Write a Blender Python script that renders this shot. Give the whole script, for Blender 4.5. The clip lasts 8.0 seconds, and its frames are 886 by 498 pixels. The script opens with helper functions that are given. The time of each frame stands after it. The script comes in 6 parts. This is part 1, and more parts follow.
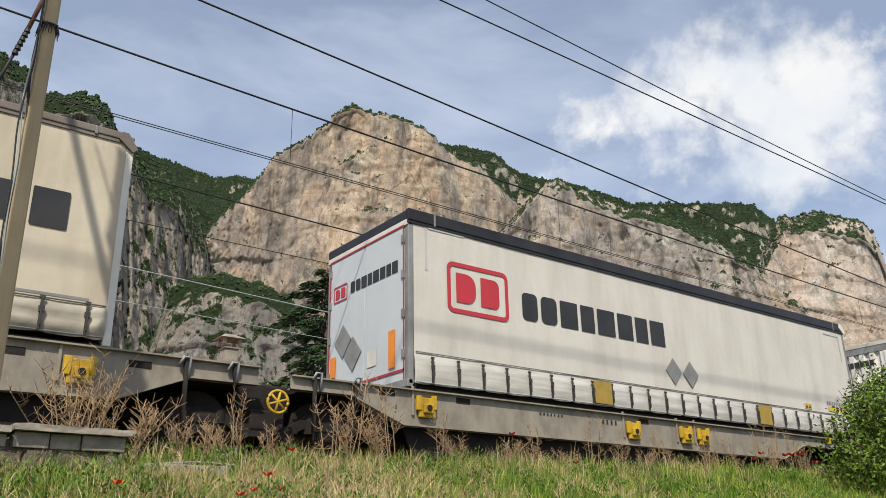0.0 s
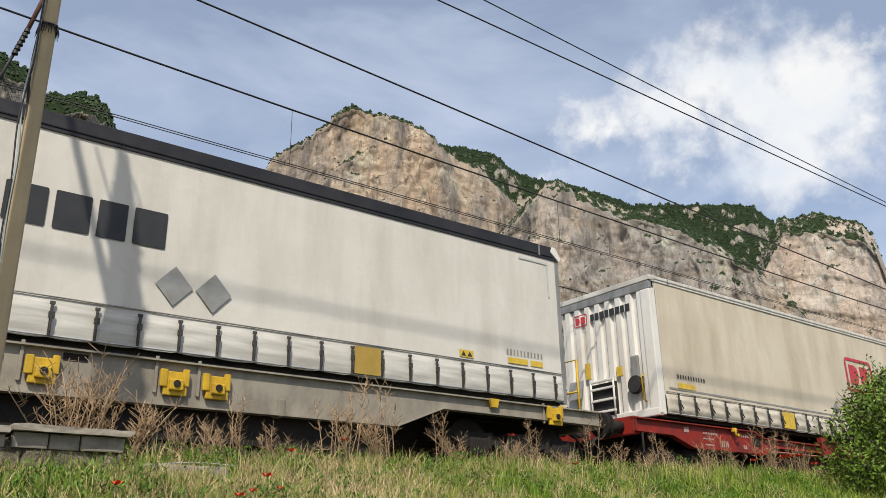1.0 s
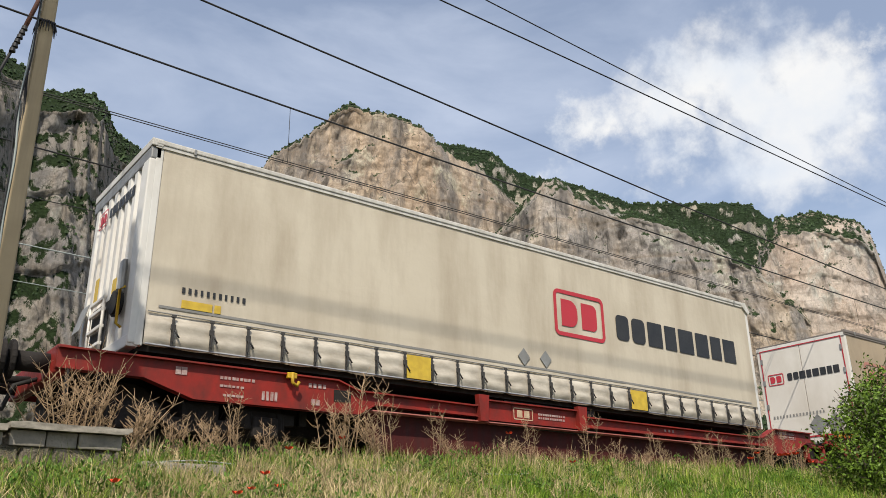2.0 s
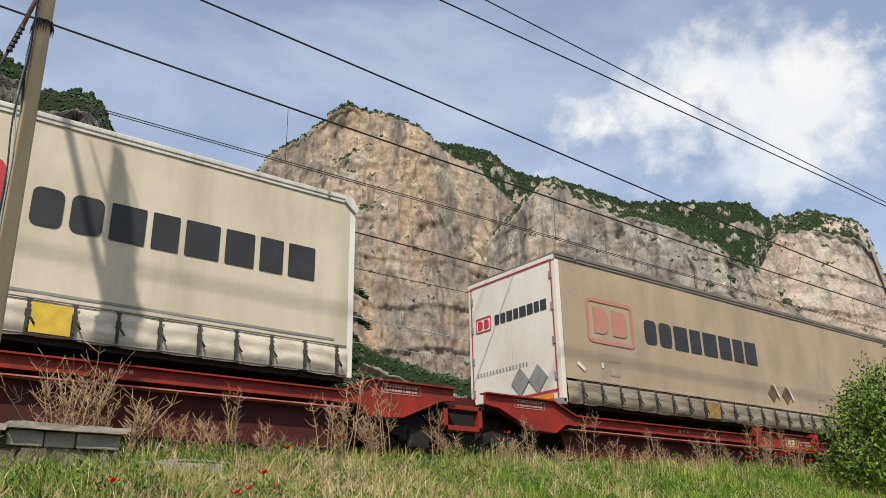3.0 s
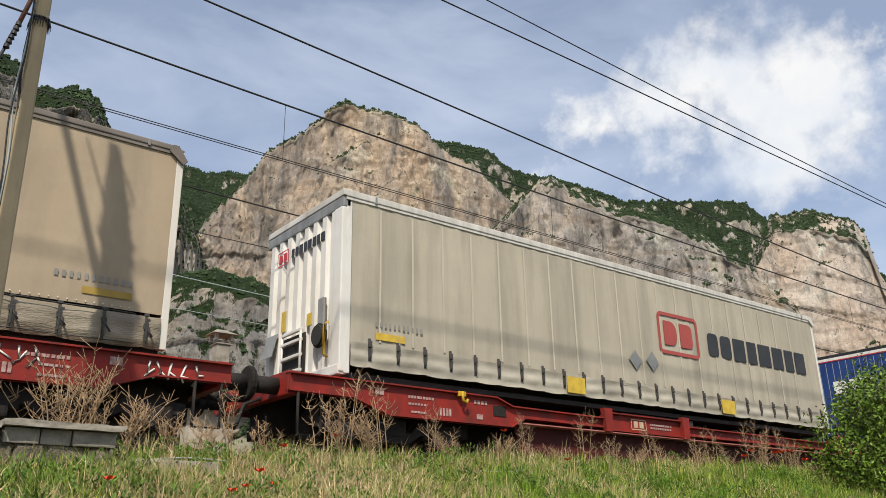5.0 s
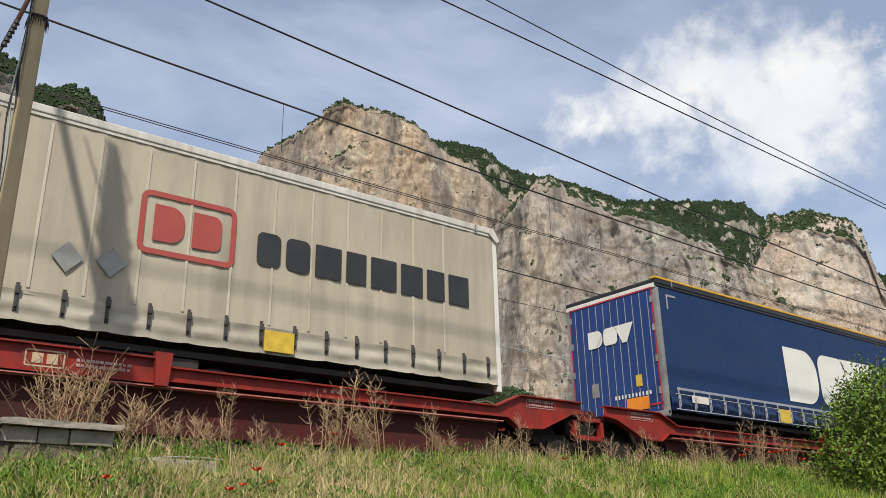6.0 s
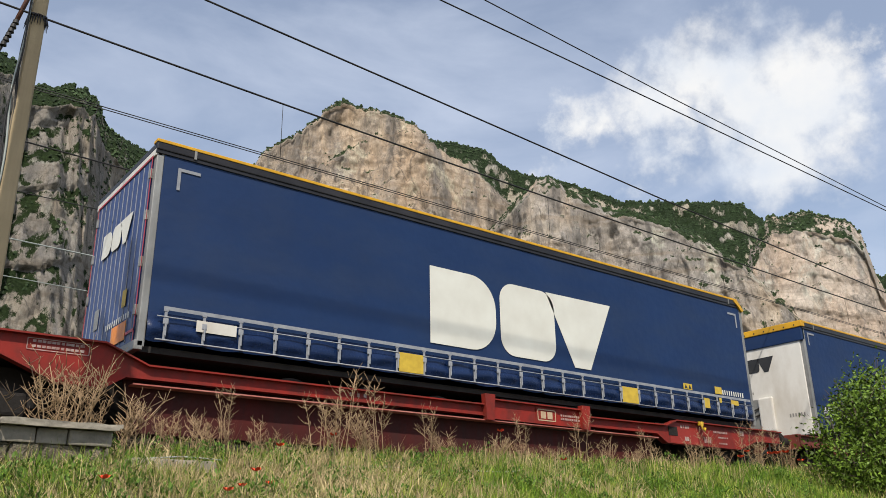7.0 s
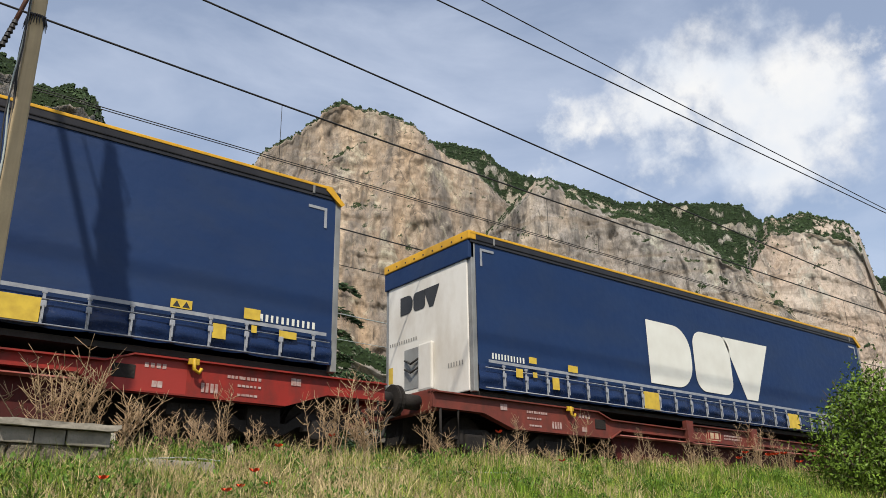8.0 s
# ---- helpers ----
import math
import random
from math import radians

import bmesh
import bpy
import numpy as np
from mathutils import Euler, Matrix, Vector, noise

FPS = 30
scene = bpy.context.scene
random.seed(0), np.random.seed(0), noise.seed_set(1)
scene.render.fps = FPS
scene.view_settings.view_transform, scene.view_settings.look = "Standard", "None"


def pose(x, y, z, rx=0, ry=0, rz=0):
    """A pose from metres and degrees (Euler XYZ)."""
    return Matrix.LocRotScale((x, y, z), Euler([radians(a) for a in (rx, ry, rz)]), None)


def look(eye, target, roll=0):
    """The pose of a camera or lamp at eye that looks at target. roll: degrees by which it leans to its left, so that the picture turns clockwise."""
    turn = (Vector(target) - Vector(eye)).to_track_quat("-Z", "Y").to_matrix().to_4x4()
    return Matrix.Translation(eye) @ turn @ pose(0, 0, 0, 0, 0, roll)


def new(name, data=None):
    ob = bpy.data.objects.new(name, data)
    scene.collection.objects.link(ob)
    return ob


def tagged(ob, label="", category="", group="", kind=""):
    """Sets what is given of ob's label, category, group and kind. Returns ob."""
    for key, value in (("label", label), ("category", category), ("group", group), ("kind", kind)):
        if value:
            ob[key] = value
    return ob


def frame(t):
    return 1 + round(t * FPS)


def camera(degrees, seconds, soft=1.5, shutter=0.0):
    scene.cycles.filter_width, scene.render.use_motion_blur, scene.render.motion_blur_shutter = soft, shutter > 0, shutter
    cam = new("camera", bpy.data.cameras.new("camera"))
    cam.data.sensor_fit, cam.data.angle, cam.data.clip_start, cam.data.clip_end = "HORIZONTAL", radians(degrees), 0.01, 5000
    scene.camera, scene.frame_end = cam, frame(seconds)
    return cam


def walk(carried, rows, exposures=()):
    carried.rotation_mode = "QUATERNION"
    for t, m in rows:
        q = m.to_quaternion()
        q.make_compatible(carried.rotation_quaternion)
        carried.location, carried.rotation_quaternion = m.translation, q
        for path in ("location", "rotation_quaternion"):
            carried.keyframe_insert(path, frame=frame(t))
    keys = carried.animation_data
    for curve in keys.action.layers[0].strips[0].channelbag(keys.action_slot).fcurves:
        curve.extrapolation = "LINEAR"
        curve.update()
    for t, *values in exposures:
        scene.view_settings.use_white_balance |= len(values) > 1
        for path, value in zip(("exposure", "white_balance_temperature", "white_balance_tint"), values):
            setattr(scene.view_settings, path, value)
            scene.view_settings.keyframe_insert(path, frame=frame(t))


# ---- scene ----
# camera: hand-held from one spot below the embankment, its eye is the origin
def aim(az, el, roll):
    a, e = radians(az), radians(el)
    return look((0, 0, 0), (math.sin(a) * math.cos(e), math.cos(a) * math.cos(e), math.sin(e)), roll)


cam = camera(56.06, 8.0, soft=0.8)
PATH = [(0.0, 37.663, 20.055, 1.149), (0.5, 37.639, 20.102, 1.109), (1.0, 37.703, 20.119, 1.059), (1.5, 37.778, 20.043, 1.03),
        (3.0, 37.989, 19.934, 1.142), (3.5, 38.061, 19.914, 1.193), (4.0, 38.072, 19.853, 1.146), (4.5, 38.127, 19.836, 1.096),
        (6.0, 38.337, 19.763, 1.011), (6.5, 38.402, 19.791, 0.988), (7.0, 38.406, 19.797, 0.923), (7.5, 38.471, 19.807, 0.859),
        (8.0, 38.495, 19.865, 0.857)]
walk(cam, [(t, aim(az, el, -roll)) for t, az, el, roll in PATH])

# light: a high sun behind the camera and a veiled sky with one cumulus
SUN_WAY = Vector((0.85, 1.0, -1.55)).normalized()
sun = new("sun", bpy.data.lights.new("sun", "SUN"))
sun.data.energy, sun.data.angle, sun.data.color = 5.0, radians(0.53), (1.0, 0.93, 0.82)
sun.rotation_euler = SUN_WAY.to_track_quat("-Z", "Y").to_euler()
scene.view_settings.exposure = 0.0
SUN_EL = math.asin(-SUN_WAY.z)
SUN_AZ = math.atan2(-SUN_WAY.x, -SUN_WAY.y)


def make_world():
    world = bpy.data.worlds.new("sky")
    scene.world = world
    world.use_nodes = True
    nt = world.node_tree
    nt.nodes.clear()
    N, L = nt.nodes.new, nt.links.new
    out, back = N("ShaderNodeOutputWorld"), N("ShaderNodeBackground")
    sky = N("ShaderNodeTexSky")
    sky.sky_type, sky.sun_disc = "NISHITA", False
    sky.sun_elevation, sky.sun_rotation = SUN_EL, SUN_AZ
    sky.air_density, sky.dust_density, sky.ozone_density = 1.0, 2.0, 1.5
    where = N("ShaderNodeTexCoord")
    # thin veil over the whole sky
    stretch = N("ShaderNodeMapping")
    stretch.inputs["Scale"].default_value = (1.6, 1.6, 4.0)
    L(where.outputs["Generated"], stretch.inputs["Vector"])
    veil = N("ShaderNodeTexNoise")
    veil.inputs["Scale"].default_value, veil.inputs["Detail"].default_value = 2.2, 8
    veil.inputs["Roughness"].default_value, veil.inputs["Distortion"].default_value = 0.55, 0.4
    L(stretch.outputs["Vector"], veil.inputs["Vector"])
    veil_ramp = N("ShaderNodeMapRange")
    veil_ramp.inputs["From Min"].default_value, veil_ramp.inputs["From Max"].default_value = 0.42, 0.72
    veil_ramp.inputs["To Min"].default_value, veil_ramp.inputs["To Max"].default_value = 0.30, 0.72
    L(veil.outputs["Fac"], veil_ramp.inputs["Value"])
    mix1 = N("ShaderNodeMix")
    mix1.data_type = "RGBA"
    mix1.inputs[7].default_value = VEIL_COLOR
    L(veil_ramp.outputs["Result"], mix1.inputs[0])
    L(sky.outputs["Color"], mix1.inputs[6])
    # cumulus: a broad bank, broken up by noise
    puff = N("ShaderNodeTexNoise")
    puff.inputs["Scale"].default_value, puff.inputs["Detail"].default_value, puff.inputs["Roughness"].default_value = 6.5, 10, 0.56
    L(where.outputs["Generated"], puff.inputs["Vector"])
    # ragged edges: the bank's place is warped by fine noise
    fray = N("ShaderNodeTexNoise")
    fray.inputs["Scale"].default_value, fray.inputs["Detail"].default_value, fray.inputs["Roughness"].default_value = 9.0, 9, 0.62
    L(where.outputs["Generated"], fray.inputs["Vector"])
    shift = N("ShaderNodeVectorMath")
    shift.operation = "SUBTRACT"
    shift.inputs[1].default_value = (0.5, 0.5, 0.5)
    L(fray.outputs["Color"], shift.inputs[0])
    frayed = N("ShaderNodeVectorMath")
    frayed.operation = "MULTIPLY_ADD"
    frayed.inputs[1].default_value = (0.22, 0.22, 0.16)
    L(shift.outputs["Vector"], frayed.inputs[0])
    L(where.outputs["Generated"], frayed.inputs[2])
    total = None
    for az, el, size, gain in CLOUDS:
        d = Vector((math.sin(radians(az)) * math.cos(radians(el)), math.cos(radians(az)) * math.cos(radians(el)), math.sin(radians(el))))
        dist = N("ShaderNodeVectorMath")
        dist.operation = "DISTANCE"
        dist.inputs[1].default_value = d
        L(frayed.outputs["Vector"], dist.inputs[0])
        fall = N("ShaderNodeMapRange")
        fall.inputs["From Min"].default_value, fall.inputs["From Max"].default_value = 0.0, size
        fall.inputs["To Min"].default_value, fall.inputs["To Max"].default_value = gain, 0.0
        L(dist.outputs["Value"], fall.inputs["Value"])
        if total is None:
            total = fall.outputs["Result"]
        else:
            top = N("ShaderNodeMath")
            top.operation = "MAXIMUM"
            L(total, top.inputs[0])
            L(fall.outputs["Result"], top.inputs[1])
            total = top.outputs["Value"]
    summed = N("ShaderNodeMath")
    summed.operation = "ADD"
    L(total, summed.inputs[0])
    L(puff.outputs["Fac"], summed.inputs[1])
    edge = N("ShaderNodeMapRange")
    edge.interpolation_type = "SMOOTHSTEP"
    edge.inputs["From Min"].default_value, edge.inputs["From Max"].default_value = 0.75, 1.12
    L(summed.outputs["Value"], edge.inputs["Value"])
    tint = N("ShaderNodeMix")
    tint.data_type = "RGBA"
    tint.inputs[6].default_value, tint.inputs[7].default_value = CLOUD_DARK, CLOUD_LIGHT
    grain = N("ShaderNodeTexNoise")
    grain.inputs["Scale"].default_value, grain.inputs["Detail"].default_value = 11.0, 6
    L(where.outputs["Generated"], grain.inputs["Vector"])
    grain_ramp = N("ShaderNodeMapRange")
    grain_ramp.inputs["From Min"].default_value, grain_ramp.inputs["From Max"].default_value = 0.35, 0.6
    L(grain.outputs["Fac"], grain_ramp.inputs["Value"])
    L(grain_ramp.outputs["Result"], tint.inputs[0])
    mix2 = N("ShaderNodeMix")
    mix2.data_type = "RGBA"
    L(edge.outputs["Result"], mix2.inputs[0])
    L(mix1.outputs[2], mix2.inputs[6])
    L(tint.outputs[2], mix2.inputs[7])
    L(mix2.outputs[2], back.inputs["Color"])
    back.inputs["Strength"].default_value = 0.145
    L(back.outputs["Background"], out.inputs["Surface"])


VEIL_COLOR = (4.75, 5.25, 6.3, 1)
CLOUD_DARK, CLOUD_LIGHT = (5.3, 5.7, 6.3, 1), (6.5, 6.5, 6.5, 1)
CLOUDS = [(48.5, 27.4, 0.09, 0.74), (50.5, 27.0, 0.10, 0.80), (53.5, 27.6, 0.12, 0.80), (57.5, 28.6, 0.125, 0.72), (61.0, 28.0, 0.14, 0.75), (64.8, 27.6, 0.11, 0.70), (62.5, 25.0, 0.12, 0.66), (57.5, 25.3, 0.12, 0.55), (53.5, 24.8, 0.10, 0.62), (66.5, 25.0, 0.07, 0.5), (69.0, 28.6, 0.05, 0.5)]
make_world()


# ---- materials ----
def mat(name, c1, c2, scale=3.0, rough=0.6, bump=0.15, metal=0.0, stretch=(1, 1, 1), dirt=None, dirt_amount=0.4, dirt_stretch=(5, 1, 0.6), dirt_scale=1.2, coat=0.0, vary=0.0, fine=9.0, spec=0.3):
    """Two-scale colour variation, fine relief and, where given, dirt in streaks."""
    m = bpy.data.materials.new(name)
    m.use_nodes = True
    nt = m.node_tree
    N, L = nt.nodes.new, nt.links.new
    bsdf = nt.nodes["Principled BSDF"]
    where = N("ShaderNodeTexCoord")
    mapping = N("ShaderNodeMapping")
    mapping.inputs["Scale"].default_value = stretch
    L(where.outputs["Object"], mapping.inputs["Vector"])
    n1, n2 = N("ShaderNodeTexNoise"), N("ShaderNodeTexNoise")
    n1.inputs["Scale"].default_value, n1.inputs["Detail"].default_value = scale, 5
    n2.inputs["Scale"].default_value, n2.inputs["Detail"].default_value = scale * fine, 4
    L(mapping.outputs["Vector"], n1.inputs["Vector"])
    L(mapping.outputs["Vector"], n2.inputs["Vector"])
    r1 = N("ShaderNodeMapRange")
    r1.inputs["From Min"].default_value, r1.inputs["From Max"].default_value = 0.3, 0.7
    L(n1.outputs["Fac"], r1.inputs["Value"])
    mix = N("ShaderNodeMix")
    mix.data_type = "RGBA"
    mix.inputs[6].default_value, mix.inputs[7].default_value = (*c1, 1), (*c2, 1)
    L(r1.outputs["Result"], mix.inputs[0])
    colour = mix.outputs[2]
    if dirt:
        dm = N("ShaderNodeMapping")
        dm.inputs["Scale"].default_value = dirt_stretch
        L(where.outputs["Object"], dm.inputs["Vector"])
        dn = N("ShaderNodeTexNoise")
        dn.inputs["Scale"].default_value, dn.inputs["Detail"].default_value, dn.inputs["Roughness"].default_value = dirt_scale, 7, 0.62
        L(dm.outputs["Vector"], dn.inputs["Vector"])
        dr = N("ShaderNodeMapRange")
        dr.inputs["From Min"].default_value, dr.inputs["From Max"].default_value = 0.42, 0.72
        dr.inputs["To Max"].default_value = dirt_amount
        L(dn.outputs["Fac"], dr.inputs["Value"])
        dx = N("ShaderNodeMix")
        dx.data_type = "RGBA"
        dx.inputs[7].default_value = (*dirt, 1)
        L(dr.outputs["Result"], dx.inputs[0])
        L(colour, dx.inputs[6])
        colour = dx.outputs[2]
    if vary:
        info = N("ShaderNodeNewGeometry")
        vr = N("ShaderNodeMapRange")
        vr.inputs["To Min"].default_value, vr.inputs["To Max"].default_value = 1 - vary, 1 + vary
        L(info.outputs["Random Per Island"], vr.inputs["Value"])
        hv = N("ShaderNodeHueSaturation")
        L(vr.outputs["Result"], hv.inputs["Value"])
        L(colour, hv.inputs["Color"])
        colour = hv.outputs["Color"]
    L(colour, bsdf.inputs["Base Color"])
    rr = N("ShaderNodeMapRange")
    rr.inputs["To Min"].default_value, rr.inputs["To Max"].default_value = max(0.05, rough - 0.12), min(1, rough + 0.12)
    L(n2.outputs["Fac"], rr.inputs["Value"])
    L(rr.outputs["Result"], bsdf.inputs["Roughness"])
    bsdf.inputs["Metallic"].default_value = metal
    bsdf.inputs["Coat Weight"].default_value = coat
    bsdf.inputs["Specular IOR Level"].default_value = spec
    if bump:
        b = N("ShaderNodeBump")
        b.inputs["Strength"].default_value, b.inputs["Distance"].default_value = bump, 0.02
        L(n2.outputs["Fac"], b.inputs["Height"])
        L(b.outputs["Normal"], bsdf.inputs["Normal"])
    return m


def rock_mat(name, tan, pale, grey, green, veg_from, veg_to, grey_bias=0.0, veg_scale=0.035, upright=0.3, cracks=0.0, finer=1.0):
    """Weathered limestone: warm broken faces, grey water streaks, strata and scrub on the ledges."""
    m = bpy.data.materials.new(name)
    m.use_nodes = True
    nt = m.node_tree
    N, L = nt.nodes.new, nt.links.new
    bsdf = nt.nodes["Principled BSDF"]
    bsdf.inputs["Roughness"].default_value = 0.95
    bsdf.inputs["Specular IOR Level"].default_value = 0.1
    where = N("ShaderNodeTexCoord")

    def noise_of(scale, stretch, detail=8, rough=0.6, distort=0.0):
        mp = N("ShaderNodeMapping")
        mp.inputs["Scale"].default_value = stretch
        L(where.outputs["Object"], mp.inputs["Vector"])
        n = N("ShaderNodeTexNoise")
        n.inputs["Scale"].default_value, n.inputs["Detail"].default_value = scale * finer, detail
        n.inputs["Roughness"].default_value, n.inputs["Distortion"].default_value = rough, distort
        L(mp.outputs["Vector"], n.inputs["Vector"])
        return n.outputs["Fac"]

    def ramp(v, a, b, lo=0.0, hi=1.0):
        r = N("ShaderNodeMapRange")
        r.inputs["From Min"].default_value, r.inputs["From Max"].default_value = a, b
        r.inputs["To Min"].default_value, r.inputs["To Max"].default_value = lo, hi
        L(v, r.inputs["Value"])
        return r.outputs["Result"]

    def blend(f, a, b):
        x = N("ShaderNodeMix")
        x.data_type = "RGBA"
        for i, s in ((6, a), (7, b)):
            if isinstance(s, tuple):
                x.inputs[i].default_value = (*s, 1)
            else:
                L(s, x.inputs[i])
        L(f, x.inputs[0])
        return x.outputs[2]

    base = blend(ramp(noise_of(0.018, (1, 1, 0.8), 9, 0.65, 0.5), 0.38, 0.62), tan, pale)
    # broad grey weathered areas, then water streaks down the faces
    broad = ramp(noise_of(0.0075, (1, 1, 0.55), 7, 0.6, 0.6), 0.47 - grey_bias, 0.60 - grey_bias, 0.0, 0.75)
    base = blend(broad, base, grey)
    streak = ramp(noise_of(0.026, (1, 1, upright * 0.5), 10, 0.62, 0.5), 0.50 - grey_bias, 0.64 - grey_bias, 0.0, 0.85)
    base = blend(streak, base, tuple(c * 0.85 for c in grey))
    # dark gullies and cracks put missing relief shade into the rock colour
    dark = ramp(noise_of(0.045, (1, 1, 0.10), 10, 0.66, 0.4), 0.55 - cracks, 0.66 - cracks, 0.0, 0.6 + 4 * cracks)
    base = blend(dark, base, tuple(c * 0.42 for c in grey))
    crack_shade = ramp(noise_of(0.16, (1, 1, 0.14), 10, 0.72, 0.6), 0.60 - cracks, 0.68 - cracks, 0.0, 0.7)
    base = blend(crack_shade, base, tuple(c * 0.22 for c in grey))
    chalk = ramp(noise_of(0.03, (1, 1, 0.6), 9, 0.7, 0.8), 0.57, 0.66, 0.0, 0.7)
    base = blend(chalk, base, tuple(min(0.6, c * 1.2) for c in pale))
    # a few long fracture lines, painted dark as crevice shade, cells warped by noise
    wn = N("ShaderNodeTexNoise")
    wn.inputs["Scale"].default_value, wn.inputs["Detail"].default_value = 0.03, 8
    L(where.outputs["Object"], wn.inputs["Vector"])
    ws = N("ShaderNodeVectorMath")
    ws.operation = "MULTIPLY_ADD"
    ws.inputs[1].default_value = (60, 60, 90)
    L(wn.outputs["Color"], ws.inputs[0])
    L(where.outputs["Object"], ws.inputs[2])
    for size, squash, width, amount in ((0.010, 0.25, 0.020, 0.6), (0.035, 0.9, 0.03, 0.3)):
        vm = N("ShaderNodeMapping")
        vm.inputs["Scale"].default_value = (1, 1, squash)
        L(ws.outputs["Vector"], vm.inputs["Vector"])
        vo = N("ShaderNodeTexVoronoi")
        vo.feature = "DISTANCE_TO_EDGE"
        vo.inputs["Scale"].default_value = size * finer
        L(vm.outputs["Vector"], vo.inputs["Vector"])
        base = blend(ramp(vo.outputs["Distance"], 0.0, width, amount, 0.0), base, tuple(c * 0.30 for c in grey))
    speck = ramp(noise_of(0.40, (1, 1, 0.5), 10, 0.75), 0.35, 0.65, 0.74, 1.18)
    hv = N("ShaderNodeHueSaturation")
    L(speck, hv.inputs["Value"])
    L(base, hv.inputs["Color"])
    base = hv.outputs["Color"]
    strata = ramp(noise_of(0.13, (0.08, 0.08, 1), 8, 0.65, 0.3), 0.52, 0.64, 0.0, 0.55)
    base = blend(strata, base, tuple(c * 0.5 for c in tan))
    geo = N("ShaderNodeNewGeometry")
    split = N("ShaderNodeSeparateXYZ")
    L(geo.outputs["Normal"], split.inputs["Vector"])
    add = N("ShaderNodeMath")
    add.operation = "ADD"
    L(split.outputs["Z"], add.inputs[0])
    L(ramp(noise_of(veg_scale, (1, 1, 0.6), 12, 0.84), 0.3, 0.7, -0.6, 0.6), add.inputs[1])
    veg = ramp(add.outputs["Value"], veg_from, veg_to)
    leaf = blend(ramp(noise_of(0.25, (1, 1, 1), 6, 0.7), 0.4, 0.65), green, tuple(c * 0.4 for c in green))
    L(blend(veg, base, leaf), bsdf.inputs["Base Color"])
    b = N("ShaderNodeBump")
    b.inputs["Strength"].default_value, b.inputs["Distance"].default_value = 0.8, 7.0
    L(noise_of(0.16, (1, 1, 0.5), 12, 0.78), b.inputs["Height"])
    L(b.outputs["Normal"], bsdf.inputs["Normal"])
    return m


M = {}
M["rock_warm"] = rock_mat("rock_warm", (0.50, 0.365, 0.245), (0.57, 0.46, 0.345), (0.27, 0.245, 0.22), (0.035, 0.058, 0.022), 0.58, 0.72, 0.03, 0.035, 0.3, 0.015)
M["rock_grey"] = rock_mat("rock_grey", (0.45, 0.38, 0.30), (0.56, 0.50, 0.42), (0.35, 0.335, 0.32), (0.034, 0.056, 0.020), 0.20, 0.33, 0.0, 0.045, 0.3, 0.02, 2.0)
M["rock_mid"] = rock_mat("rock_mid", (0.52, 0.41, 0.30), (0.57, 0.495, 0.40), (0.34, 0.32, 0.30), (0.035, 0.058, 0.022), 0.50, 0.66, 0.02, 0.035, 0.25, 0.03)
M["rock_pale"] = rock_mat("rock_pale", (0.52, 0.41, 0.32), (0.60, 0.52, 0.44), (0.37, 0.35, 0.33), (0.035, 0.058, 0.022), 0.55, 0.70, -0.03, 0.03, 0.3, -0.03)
M["forest_slope"] = rock_mat("forest_slope", (0.48, 0.42, 0.33), (0.52, 0.47, 0.39), (0.33, 0.32, 0.30), (0.028, 0.046, 0.020), 0.10, 0.30)
M["forest"] = mat("forest", (0.024, 0.044, 0.018), (0.044, 0.070, 0.027), 0.05, 0.9, 0, vary=0.45)
M["earth"] = mat("earth", (0.085, 0.07, 0.04), (0.05, 0.065, 0.02), 0.7, 0.95, 0.6)
M["ballast"] = mat("ballast", (0.10, 0.082, 0.065), (0.05, 0.042, 0.035), 6, 0.9, 0.9)
M["steel"] = mat("rail_steel", (0.30, 0.24, 0.20), (0.22, 0.16, 0.12), 4, 0.45, 0.1, 0.7)
M["concrete"] = mat("concrete", (0.36, 0.325, 0.265), (0.24, 0.215, 0.175), 3, 0.9, 0.5, dirt=(0.08, 0.075, 0.06), dirt_amount=0.75, dirt_stretch=(1, 1, 1), dirt_scale=3.5)
# rubble darkened in the colour for shade below the coping, plus mossy dirt
M["rubble"] = mat("shaded_rubble_wall", (0.25, 0.21, 0.16), (0.085, 0.072, 0.05), 7, 0.95, 1.0, dirt=(0.045, 0.05, 0.025), dirt_amount=0.9, dirt_stretch=(1, 1, 1), dirt_scale=5)
M["pole"] = mat("weathered_pole", (0.46, 0.36, 0.22), (0.36, 0.28, 0.165), 2, 0.8, 0.25, dirt=(0.17, 0.14, 0.10), dirt_amount=0.5, dirt_stretch=(6, 6, 0.4))
M["cable"] = mat("black_cable", (0.012, 0.012, 0.013), (0.03, 0.028, 0.026), 3, 0.6, 0)
M["cable_pale"] = mat("pale_cable", (0.35, 0.38, 0.36), (0.28, 0.32, 0.30), 3, 0.5, 0)
M["rust"] = mat("rusty_iron", (0.15, 0.065, 0.04), (0.09, 0.045, 0.035), 6, 0.8, 0.4)


# ---- building helpers ----
def mesh_ob(name, bm, material, parent=None):
    me = bpy.data.meshes.new(name)
    bm.normal_update()
    bm.to_mesh(me)
    bm.free()
    me.materials.append(material)
    ob = new(name, me)
    ob.parent = parent
    return ob


def part(name, bm, material, parent, label=""):
    ob = mesh_ob(name, bm, material, parent)
    return tagged(ob, label) if label else ob


